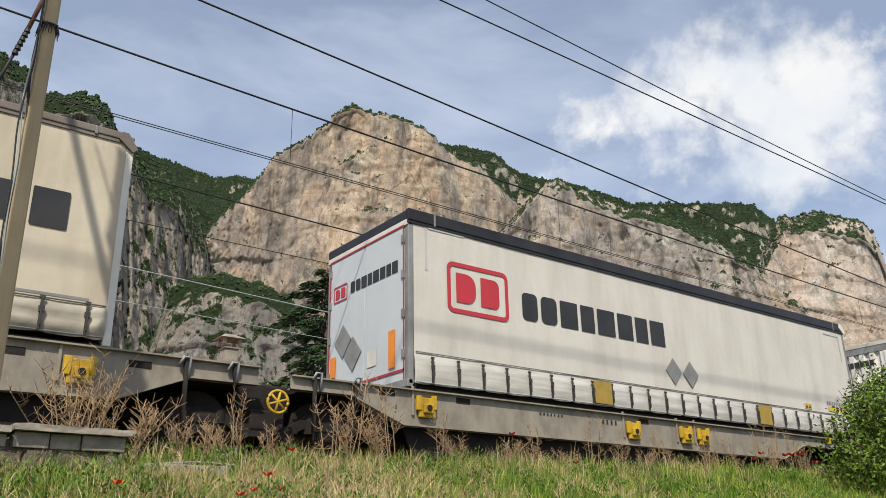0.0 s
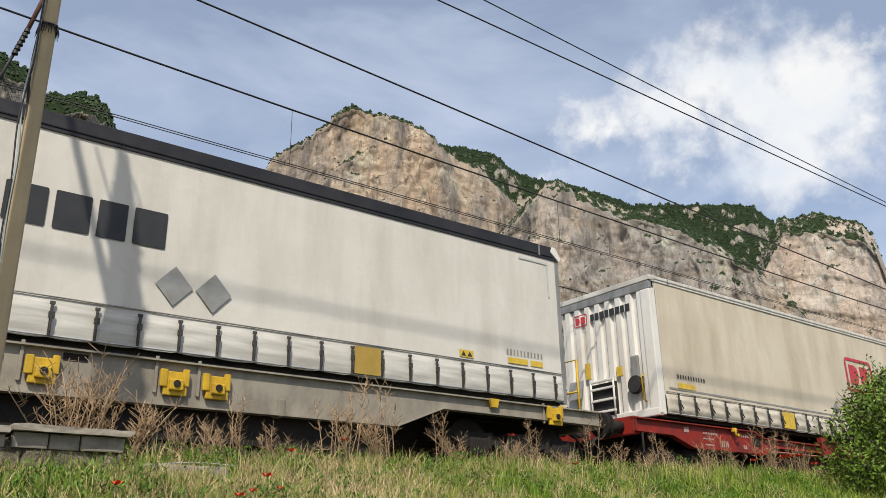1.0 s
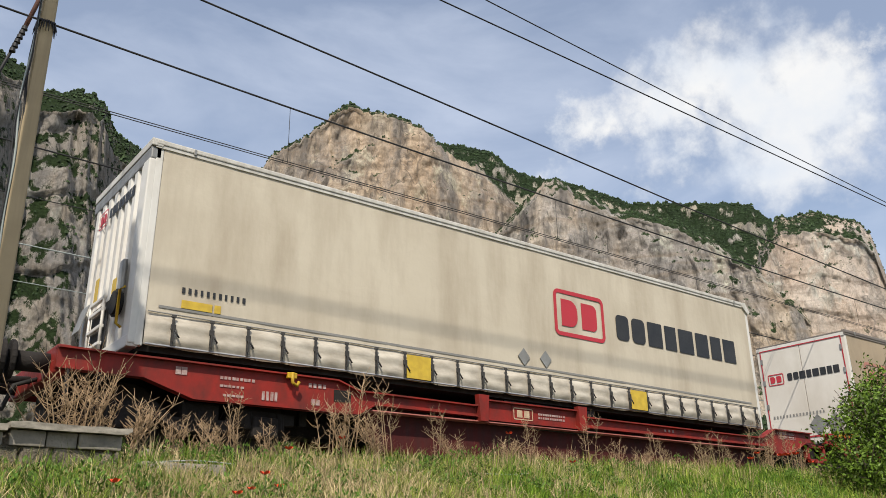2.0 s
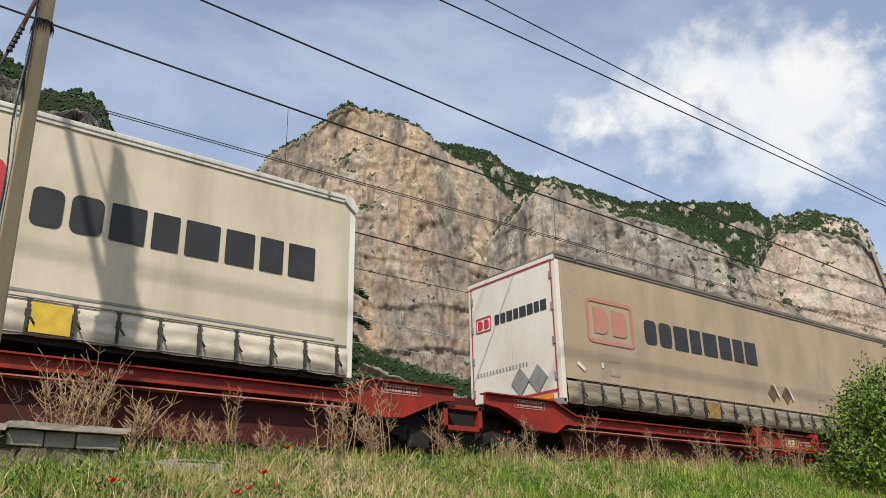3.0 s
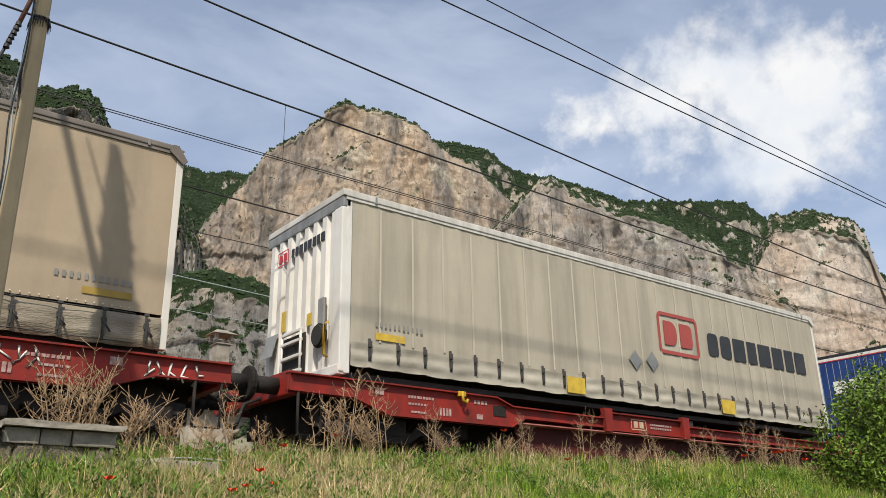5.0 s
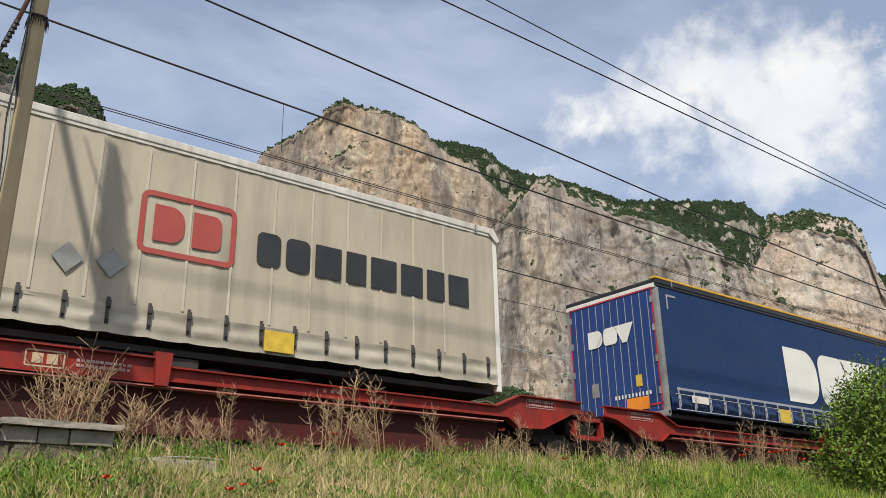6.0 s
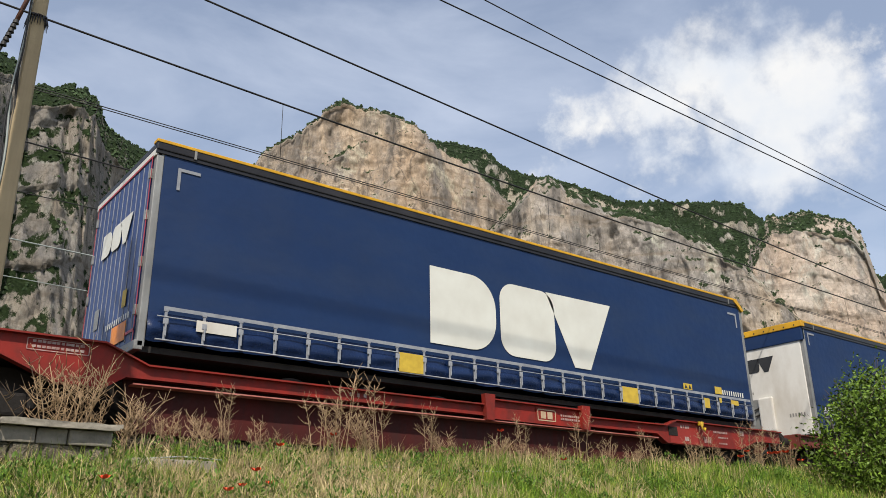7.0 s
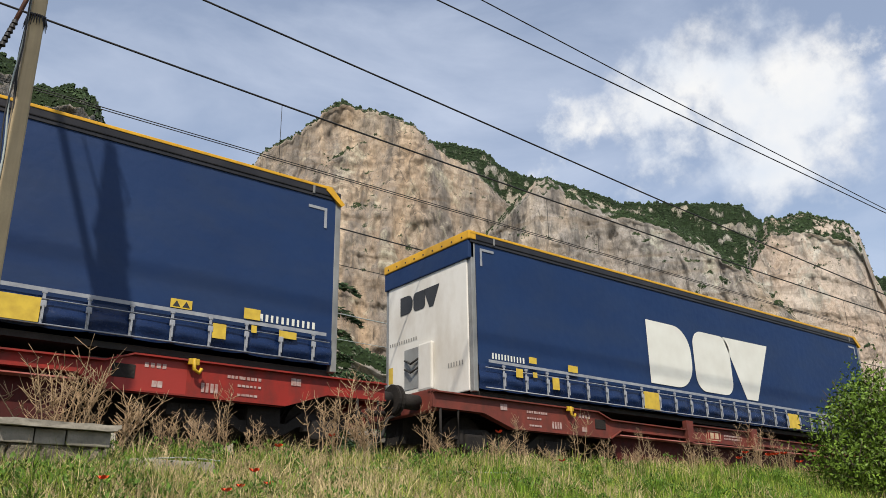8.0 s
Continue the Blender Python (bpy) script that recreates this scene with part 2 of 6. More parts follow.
def add_box(bm, x0, y0, z0, x1, y1, z1, bevel=0.0):
    r = bmesh.ops.create_cube(bm, size=1.0, matrix=Matrix.Translation(((x0 + x1) / 2, (y0 + y1) / 2, (z0 + z1) / 2)) @ Matrix.Diagonal((abs(x1 - x0), abs(y1 - y0), abs(z1 - z0), 1)))
    if bevel:
        edges = {e for v in r["verts"] for e in v.link_edges}
        bmesh.ops.bevel(bm, geom=list(edges), offset=bevel, segments=2, affect="EDGES", profile=0.6)
    return bm


def box(x0, y0, z0, x1, y1, z1, bevel=0.0):
    return add_box(bmesh.new(), x0, y0, z0, x1, y1, z1, bevel)


def add_tube(bm, points, radius, sides=6, taper=None):
    """A round bar through the points."""
    rings = []
    n = len(points)
    pts = [Vector(p) for p in points]
    for i, p in enumerate(pts):
        d = (pts[min(i + 1, n - 1)] - pts[max(i - 1, 0)]).normalized()
        a = d.cross(Vector((0, 0, 1)) if abs(d.z) < 0.9 else Vector((1, 0, 0))).normalized()
        b = d.cross(a)
        r = radius if taper is None else radius + (taper - radius) * i / max(1, n - 1)
        rings.append([bm.verts.new(p + (a * math.cos(k * 2 * math.pi / sides) + b * math.sin(k * 2 * math.pi / sides)) * r) for k in range(sides)])
    for r0, r1 in zip(rings, rings[1:]):
        for k in range(sides):
            bm.faces.new((r0[k], r0[(k + 1) % sides], r1[(k + 1) % sides], r1[k])).smooth = True
    bm.faces.new(rings[0][::-1])
    bm.faces.new(rings[-1])
    return bm


def tube(points, radius, sides=6, taper=None):
    return add_tube(bmesh.new(), points, radius, sides, taper)


def add_prism(bm, outline, y0, y1):
    """An outline in x and z, extruded from y0 to y1."""
    a = [bm.verts.new((x, y0, z)) for x, z in outline]
    b = [bm.verts.new((x, y1, z)) for x, z in outline]
    n = len(a)
    fa, fb = bm.faces.new(a), bm.faces.new(b[::-1])
    for i in range(n):
        bm.faces.new((a[i], b[i], b[(i + 1) % n], a[(i + 1) % n]))
    bmesh.ops.recalc_face_normals(bm, faces=bm.faces[:])
    return bm


def prism(outline, y0, y1):
    return add_prism(bmesh.new(), outline, y0, y1)


def disc(cx, cy, cz, radius, width, axis="Y", sides=24, bevel=0.0):
    bm = bmesh.new()
    turn = {"Y": pose(0, 0, 0, 90, 0, 0), "X": pose(0, 0, 0, 0, 90, 0), "Z": pose(0, 0, 0)}[axis]
    bmesh.ops.create_cone(bm, cap_ends=True, segments=sides, radius1=radius, radius2=radius, depth=width, matrix=Matrix.Translation((cx, cy, cz)) @ turn)
    if bevel:
        bmesh.ops.bevel(bm, geom=[e for e in bm.edges if len(e.link_faces) == 2 and e.calc_face_angle() > 1.0], offset=bevel, segments=2, affect="EDGES")
    return bm


def thing(name, label, category, at=(0, 0, 0), group="", kind=""):
    ob = new(name)
    ob.empty_display_size = 0.3
    ob.location = at
    return tagged(ob, label, category, group, kind)


def fbm(p, octaves=4):
    total, amp = 0.0, 1.0
    for _ in range(octaves):
        total += amp * noise.noise(p)
        p = p * 2.03
        amp *= 0.5
    return total


# ---- ground: a bank that climbs from the camera to the line, then the valley floor ----
CREST_Y, RAIL_Z, SIDE_Y = 8.6, 1.15, 10.31
TRACK_Y = SIDE_Y + 1.275


def ground_z(x, y):
    if y < 0:
        z = -1.6 - 0.02 * min(-y, 40)
    elif y < CREST_Y:
        z = -1.6 + 2.5 * (y / CREST_Y) ** 1.05
    elif y < 9.6:
        z = 0.90 - 0.25 * (y - CREST_Y)
    elif y < 21:
        z = 0.65
    else:
        z = 0.65 + 0.0 * y
    side = 0.028 * max(-3.0, min(x, 14.0) - 3.0) * max(0.0, 1 - abs(y - CREST_Y) / 6.0)
    if y < 9.4:
        z += 0.09 * noise.noise(Vector((x * 0.5, y * 0.5, 0.3))) + 0.04 * noise.noise(Vector((x * 1.7, y * 1.7, 2.1)))
    return z + side


def make_ground():
    xs = [-4000, -1500, -600, -250, -100, -40, -20, -10] + [-6 + 0.35 * i for i in range(100)] + [32, 40, 60, 100, 250, 600, 1500, 4000]
    ys = [-4000, -1500, -500, -150, -50, -20, -8, -3] + [0.3 * i for i in range(33)] + [10.2, 12, 15, 20, 26, 40, 80, 160, 300, 600, 1500, 4500]
    bm = bmesh.new()
    grid = [[bm.verts.new((x, y, ground_z(x, y))) for x in xs] for y in ys]
    for j in range(len(ys) - 1):
        for i in range(len(xs) - 1):
            bm.faces.new((grid[j][i], grid[j][i + 1], grid[j + 1][i + 1], grid[j + 1][i])).smooth = True
    tagged(mesh_ob("ground", bm, M["earth"]), "grassy earth bank rising to the railway line", "ground", kind="structure")


make_ground()


def make_track(y_mid, label):
    bed = prism([(-60, 0.60), (-60, 0.93), (140, 0.93), (140, 0.60)], y_mid - 1.7, y_mid + 1.7)
    for v in bed.verts:
        if v.co.z > 0.9:
            v.co.y = y_mid + (v.co.y - y_mid) * 0.8
    track = tagged(mesh_ob("track_bed", bed, M["ballast"]), label, "railway track", kind="structure")
    for side in (-0.755, 0.755):
        outline = [(-0.07, 0), (0.07, 0), (0.07, 0.02), (0.012, 0.045), (0.012, 0.12), (0.035, 0.13), (0.035, 0.17), (-0.035, 0.17), (-0.035, 0.13), (-0.012, 0.12), (-0.012, 0.045), (-0.07, 0.02)]
        bm = bmesh.new()
        rings = [[bm.verts.new((x, y_mid + side + a, RAIL_Z - 0.17 + b)) for a, b in outline] for x in (-60, 140)]
        for k in range(len(outline)):
            bm.faces.new((rings[0][k], rings[0][(k + 1) % 12], rings[1][(k + 1) % 12], rings[1][k]))
        part("rail", bm, M["steel"], track)
    sleeper = box(-0.13, y_mid - 1.3, 0.90, 0.13, y_mid + 1.3, 0.985, 0.01)
    first = part("sleeper", sleeper, M["concrete"], track)
    first.location.x = -4.0
    for i in range(1, 60):
        o = first.copy()
        scene.collection.objects.link(o)
        o.location.x = -4.0 + 0.6 * i


make_track(TRACK_Y, "ballasted track with worn steel rails on sleepers")


# ---- mountains ----
CLUMPS = []
ROLLING = []


def massif(name, label, ridge, nu, nv, material, lean, rough, seed, back=160.0, back_slope=0.25, clump=0.0, clump_from=0.5, jag=6.0, base=0.0, cap=0.03):
    """A rock wall along a ridge line in plan, with crest heights; noise gives buttresses, gullies and ledges."""
    rng = random.Random(seed)
    pts = [Vector(p) for p in ridge]
    cum = [0.0]
    for a, b in zip(pts, pts[1:]):
        cum.append(cum[-1] + (b.xy - a.xy).length + 0.35 * abs(b.z - a.z))
    bm = bmesh.new()
    off = Vector((seed * 13.7, seed * 7.1, seed * 3.3))
    vback = int(nv * 0.25)
    cols = []
    for i in range(nu + 1):
        s = cum[-1] * i / nu
        k = max(j for j in range(len(cum) - 1) if cum[j] <= s + 1e-6)
        f = (s - cum[k]) / (cum[k + 1] - cum[k])
        p = pts[k].lerp(pts[k + 1], f)
        out = Vector((-p.x, -p.y, 0)).normalized()
        h = p.z + jag * fbm(Vector((s * 0.03, seed, 0)) + off, 4) + 0.5 * jag * noise.noise(Vector((s * 0.15, seed, 3)))
        col = []
        for j in range(nv + vback + 1):
            if j <= nv:
                v = j / nv
                z = base + (h - base) * v
                o = (1 - v) * (h - base) * lean + 1.15 * (h - base) * min(cap, 1 - v)
                q = Vector((p.x + out.x * o, p.y + out.y * o, z))
                c = Vector((q.x, q.y, z * 0.45)) + off * 20
                c2 = Vector((c.x, c.y, z * 0.12 + off.z * 20))
                d = rough * (34 * noise.noise(c / 170) - 22 * abs(noise.noise(c / 75)) + 16 * noise.noise(c2 / 32) - 18 * abs(noise.noise(c2 / 15)) + 8.0 * noise.noise(c / 7) - 6.0 * abs(noise.noise(c / 3.6)))
                led = (z / 38.0 + 1.1 * noise.noise(c / 120)) % 1.0
                d += rough * 6.0 * (1 - led) * max(0.0, 0.4 + noise.noise(c / 90 + Vector((5, 5, 5))))
                d *= min(1.0, 0.3 + (1 - v) * 9) * (0.45 if v > 1 - cap else 1.0)
                q += out * d
                q.z += rough * 3 * noise.noise(c / 12) * min(1, (1 - v) * 8)
            else:
                w = (j - nv) / vback
                dist = back * w
                q = Vector((p.x - out.x * dist, p.y - out.y * dist, h - back_slope * dist + 2.5 * noise.noise(Vector((p.x * 0.05, dist * 0.05, seed)))))
            col.append(bm.verts.new(q))
        cols.append(col)
    for i in range(nu):
        for j in range(nv + vback):
            bm.faces.new((cols[i][j], cols[i + 1][j], cols[i + 1][j + 1], cols[i][j + 1])).smooth = True
    bm.normal_update()
    bm.faces.ensure_lookup_table()
    if bm.faces[0].normal.dot(Vector((-pts[0].x, -pts[0].y, 0))) < 0:
        bmesh.ops.reverse_faces(bm, faces=bm.faces[:])
        bm.normal_update()
    if clump:
        for face in bm.faces:
            c = face.calc_center_median()
            if face.normal.z + 0.40 * noise.noise(c / 55) + 0.12 * noise.noise(c / 12) > clump_from and rng.random() < clump * face.calc_area() / 12.0:
                CLUMPS.append((c, rng.uniform(0.7, 1.7) * (0.5 + c.length / 1600)))
        for col in cols:
            if rng.random() < 0.7:
                CLUMPS.append((col[nv].co + Vector((0, 0, -1.0)), rng.uniform(0.8, 2.2) * (0.5 + col[nv].co.length / 1600)))
    tagged(mesh_ob(name, bm, material), label, "cliff", kind="structure")


massif("backdrop_far_ridge", "far wooded mountain ridge", [(251, 1275, 665), (319, 1260, 638), (397, 1238, 607), (465, 1214, 588), (524, 1190, 591), (640, 1130, 570)],
       120, 60, M["forest_slope"], 1.1, 0.8, 3, clump=0.55, clump_from=0.2)
massif("backdrop_far_right", "far wooded ridge with pale rock bands", [(880, 890, 560), (942, 822, 541), (972, 786, 515), (1026, 714, 503), (1078, 632, 484), (1089, 614, 462), (1107, 581, 400), (1123, 550, 362), (1150, 470, 342)],
       200, 80, M["forest_slope"], 0.8, 0.8, 5, clump=0.5, clump_from=0.35)
massif("backdrop_shoulder", "wooded shoulder behind the cliff", [(600, 925, 590), (672, 871, 568), (729, 824, 554), (744, 811, 529), (770, 786, 510), (797, 758, 498), (829, 723, 478), (860, 690, 450)],
       160, 80, M["forest_slope"], 0.4, 0.7, 7, clump=0.6, clump_from=0.25)
massif("backdrop_left_cliff", "dark grey limestone cliff with scrub", [(-60, 425, 262), (7, 430, 254), (33, 439, 257), (50, 447, 256), (77, 474, 261), (94, 471, 261), (113, 487, 263), (128, 504, 256), (161, 536, 252), (197, 567, 253), (226, 599, 235), (249, 633, 221)],
       300, 200, M["rock_grey"], 0.26, 0.5, 11, clump=0.6, clump_from=0.24, cap=0.16)
massif("backdrop_central_cliff", "sunlit tan limestone cliff with grey streaks", [(262, 760, 240), (277, 751, 282), (291, 756, 311), (316, 757, 348), (335, 760, 372), (363, 769, 422), (395, 752, 444), (422, 738, 478), (436, 730, 486), (455, 718, 479), (483, 700, 472), (504, 685, 459), (518, 674, 439), (546, 677, 431), (577, 664, 416), (607, 651, 381), (630, 643, 361), (660, 640, 330)],
       330, 230, M["rock_warm"], 0.18, 0.62, 17, clump=0.5, clump_from=0.74)
massif("backdrop_mid_right", "grey and tan rock wall below the woods", [(560, 640, 320), (573, 587, 352), (584, 576, 369), (595, 565, 372), (617, 540, 349), (635, 519, 330), (665, 479, 315), (683, 454, 292), (696, 434, 271), (715, 415, 240), (740, 390, 200)],
       260, 180, M["rock_mid"], 0.22, 0.6, 23, clump=0.5, clump_from=0.66, back=200, back_slope=-0.25, cap=0.05)
massif("backdrop_headland", "rounded rock headland with wooded top", [(700, 470, 190), (730, 455, 238), (749, 443, 272), (765, 435, 301), (789, 433, 328), (805, 403, 328), (820, 371, 314), (826, 358, 301), (827, 355, 277), (828, 352, 252), (834, 338, 198), (850, 300, 150)],
       220, 180, M["rock_pale"], 0.18, 0.42, 29, clump=0.6, clump_from=0.46, back=220, cap=0.12)
massif("backdrop_low_cliff", "low grey rock buttress at the foot of the cliffs", [(100, 340, 40), (112, 352, 80), (121, 360, 112), (130, 357, 121), (141, 353, 123), (152, 348, 121), (166, 342, 114), (187, 331, 101), (207, 319, 88), (228, 304, 77), (300, 280, 60), (420, 200, 50)],
       300, 130, M["rock_grey"], 0.25, 0.42, 31, clump=0.7, clump_from=0.30, back=70, back_slope=-0.2, jag=4.0, cap=0.12)


def make_forest():
    rng = random.Random(5)
    verts, faces = [], []
    rng.shuffle(CLUMPS)
    for c, r in CLUMPS[:75000]:
        b = len(verts)
        h = r * rng.uniform(1.0, 2.0)
        for z0, z1, q in ((0.0, 0.35, 0.9), (0.5, 0.8, 0.75)):
            for k in range(5):
                a = k * 1.2566 + rng.random()
                w = r * q * rng.uniform(0.6, 1.15)
                verts.append((c.x + math.cos(a) * w, c.y + math.sin(a) * w, c.z + h * rng.uniform(z0, z1)))
        verts += [(c.x + rng.uniform(-0.3, 0.3) * r, c.y, c.z + h)]
        for k in range(5):
            faces += [(b + k, b + (k + 1) % 5, b + 5 + (k + 1) % 5, b + 5 + k), (b + 5 + k, b + 5 + (k + 1) % 5, b + 10)]
    me = bpy.data.meshes.new("far_woods")
    me.from_pydata(verts, [], faces)
    me.materials.append(M["forest"])
    tagged(new("far_woods", me), "dark green trees and scrub on the cliffs", "woods", kind="stuff")


make_forest()


# ---- the train ----
GRIME = (0.13, 0.115, 0.09)
M["tarp_white"] = mat("white_tarpaulin", (0.58, 0.555, 0.50), (0.53, 0.505, 0.45), 0.8, 0.5, 0.3, dirt=(0.34, 0.31, 0.26), dirt_amount=0.45, dirt_stretch=(1.6, 1, 0.35))
M["tarp_cream"] = mat("cream_tarpaulin", (0.56, 0.50, 0.39), (0.49, 0.43, 0.33), 0.7, 0.55, 0.3, dirt=(0.28, 0.22, 0.15), dirt_amount=0.55, dirt_stretch=(1.4, 1, 0.3))
M["tarp_tan"] = mat("dirty_tan_tarpaulin", (0.39, 0.31, 0.21), (0.33, 0.255, 0.17), 0.6, 0.65, 0.3, dirt=(0.20, 0.165, 0.12), dirt_amount=0.6, dirt_stretch=(1.2, 1, 0.4))
M["tarp_greige"] = mat("greyish_tarpaulin", (0.43, 0.385, 0.295), (0.36, 0.32, 0.245), 0.7, 0.6, 0.3, dirt=(0.20, 0.18, 0.14), dirt_amount=0.6, dirt_stretch=(2.2, 1, 0.25))
M["pale_fold_tarp"] = mat("pale_fold_tarpaulin", (0.50, 0.455, 0.36), (0.40, 0.36, 0.28), 1.2, 0.6, 0.2, stretch=(1, 1, 0.4))
M["tarp_blue"] = mat("navy_tarpaulin", (0.005, 0.023, 0.082), (0.007, 0.028, 0.095), 0.8, 0.6, 0.3, dirt=(0.025, 0.04, 0.075), dirt_amount=0.4, dirt_stretch=(0.6, 1, 1.6))
M["skirt_white"] = mat("rolled_white_skirt", (0.56, 0.54, 0.49), (0.50, 0.48, 0.43), 1.5, 0.24, 0.05, dirt=(0.22, 0.20, 0.17), dirt_amount=0.55, dirt_stretch=(0.5, 1, 6), dirt_scale=2.0)
M["skirt_cream"] = mat("crinkled_cream_skirt", (0.56, 0.51, 0.42), (0.46, 0.41, 0.33), 2.0, 0.4, 0.15, dirt=(0.22, 0.18, 0.13), dirt_amount=0.6, dirt_stretch=(1.2, 1, 3), dirt_scale=2.5)
M["skirt_greige"] = mat("greyish_skirt", (0.43, 0.395, 0.315), (0.35, 0.32, 0.255), 1.5, 0.5, 0.1, dirt=(0.16, 0.14, 0.11), dirt_amount=0.6, dirt_stretch=(1.2, 1, 2))
# streaks along the tan skirt: grime, with crease shade put into the colour
M["skirt_tan"] = mat("rolled_tan_skirt", (0.33, 0.285, 0.21), (0.19, 0.155, 0.11), 2.5, 0.35, 0.6, stretch=(0.5, 1, 3.0), dirt=(0.10, 0.08, 0.06), dirt_amount=0.75, dirt_stretch=(0.7, 1, 4))
M["skirt_blue"] = mat("rolled_navy_skirt", (0.006, 0.016, 0.055), (0.010, 0.025, 0.08), 2.5, 0.25, 0.3)
M["panel_white"] = mat("white_painted_panel", (0.68, 0.66, 0.61), (0.60, 0.58, 0.53), 1.2, 0.45, 0.06, dirt=(0.36, 0.30, 0.22), dirt_amount=0.45, dirt_stretch=(1.5, 1.5, 0.7))
M["panel_cream"] = mat("cream_white_door", (0.66, 0.62, 0.55), (0.60, 0.56, 0.49), 1.0, 0.45, 0.05, dirt=(0.40, 0.34, 0.26), dirt_amount=0.35, dirt_stretch=(1, 1, 0.6))
M["panel_pale"] = mat("pale_blue_grey_door", (0.52, 0.55, 0.56), (0.47, 0.50, 0.51), 1.2, 0.35, 0.04)
M["panel_blue"] = mat("blue_painted_door", (0.013, 0.036, 0.14), (0.017, 0.045, 0.16), 1.2, 0.35, 0.04)
M["alu"] = mat("worn_aluminium", (0.33, 0.33, 0.315), (0.22, 0.215, 0.205), 3, 0.5, 0.15, 0.4, dirt=GRIME, dirt_amount=0.5, dirt_stretch=(4, 4, 0.6))
M["black_rail"] = mat("black_roof_rail", (0.012, 0.012, 0.014), (0.03, 0.028, 0.03), 2, 0.4, 0.08)
M["brown_rail"] = mat("grimy_roof_rail", (0.12, 0.10, 0.085), (0.20, 0.175, 0.15), 1.5, 0.6, 0.1)
M["white_rail"] = mat("white_roof_rail", (0.60, 0.58, 0.53), (0.46, 0.44, 0.39), 1.5, 0.55, 0.08, dirt=(0.2, 0.17, 0.13), dirt_amount=0.5)
M["yellow_trim"] = mat("yellow_trim", (0.66, 0.36, 0.02), (0.56, 0.29, 0.015), 1.5, 0.5, 0.05, dirt=(0.22, 0.14, 0.03), dirt_amount=0.5)
M["yellow_plate"] = mat("yellow_plate", (0.60, 0.42, 0.05), (0.46, 0.31, 0.04), 9, 0.5, 0.05)
M["yellow_iron"] = mat("yellow_painted_iron", (0.60, 0.38, 0.02), (0.42, 0.26, 0.02), 6, 0.55, 0.2, dirt=(0.12, 0.07, 0.02), dirt_amount=0.6)
M["dull_amber"] = mat("dull_amber_plate", (0.36, 0.24, 0.05), (0.28, 0.19, 0.04), 5, 0.6, 0.1)
M["orange"] = mat("orange_reflector", (0.75, 0.25, 0.02), (0.65, 0.20, 0.02), 6, 0.4, 0.05)
M["red_tape"] = mat("red_reflective_tape", (0.42, 0.03, 0.04), (0.35, 0.03, 0.04), 6, 0.4, 0.05)
M["print_red"] = mat("red_print", (0.45, 0.035, 0.05), (0.40, 0.035, 0.045), 3, 0.5, 0.04)
M["print_red_old"] = mat("weathered_red_print", (0.36, 0.07, 0.06), (0.30, 0.06, 0.05), 3, 0.6, 0.05)
M["print_pink"] = mat("faded_red_print", (0.40, 0.155, 0.12), (0.36, 0.20, 0.15), 2, 0.65, 0.05)
M["print_dark"] = mat("dark_print", (0.022, 0.024, 0.027), (0.035, 0.035, 0.036), 3, 0.5, 0.04)
M["print_white"] = mat("white_print", (0.66, 0.66, 0.60), (0.58, 0.57, 0.51), 2, 0.5, 0.04)
M["print_grey"] = mat("grey_print", (0.19, 0.185, 0.17), (0.25, 0.24, 0.22), 3, 0.5, 0.04)
M["stencil"] = mat("worn_white_stencil", (0.45, 0.36, 0.33), (0.26, 0.12, 0.10), 14, 0.6, 0.04)
M["plate_cream"] = mat("worn_cream_plate", (0.52, 0.40, 0.26), (0.40, 0.27, 0.17), 9, 0.55, 0.05)
M["brown_placard"] = mat("rusty_brown_placard", (0.20, 0.135, 0.075), (0.10, 0.065, 0.035), 7, 0.6, 0.1, 0.3)
M["rusty_amber"] = mat("rusty_amber_plate", (0.30, 0.20, 0.06), (0.16, 0.10, 0.04), 9, 0.6, 0.1)
M["placard"] = mat("grey_placard", (0.30, 0.30, 0.28), (0.22, 0.21, 0.19), 4, 0.4, 0.05, 0.3)
M["strap"] = mat("dark_strap", (0.03, 0.028, 0.025), (0.07, 0.065, 0.06), 8, 0.6, 0.1)
M["strap_pale"] = mat("grey_strap", (0.30, 0.31, 0.33), (0.20, 0.21, 0.24), 8, 0.5, 0.1)
M["strap_white"] = mat("pale_grey_tape", (0.46, 0.46, 0.45), (0.40, 0.40, 0.39), 8, 0.5, 0.05)
M["chassis"] = mat("black_chassis", (0.018, 0.017, 0.016), (0.04, 0.036, 0.032), 3, 0.7, 0.2)
M["rubber"] = mat("tyre_rubber", (0.02, 0.02, 0.02), (0.035, 0.033, 0.03), 4, 0.85, 0.3)
M["wagon_grey"] = mat("grey_wagon_paint", (0.29, 0.262, 0.208), (0.23, 0.208, 0.168), 1.2, 0.6, 0.1, dirt=(0.12, 0.10, 0.08), dirt_amount=0.7, dirt_stretch=(1.6, 1, 1.0), dirt_scale=2.2)
M["wagon_red"] = mat("red_wagon_paint", (0.275, 0.020, 0.012), (0.21, 0.018, 0.012), 1.2, 0.6, 0.12, dirt=(0.06, 0.022, 0.016), dirt_amount=0.8, dirt_stretch=(1.6, 1, 1.0), dirt_scale=2.2)
M["wagon_brown"] = mat("rusty_brown_wagon_paint", (0.19, 0.040, 0.026), (0.13, 0.030, 0.022), 1.2, 0.65, 0.12, dirt=(0.055, 0.028, 0.02), dirt_amount=0.8, dirt_stretch=(1.6, 1, 1.0), dirt_scale=2.2)
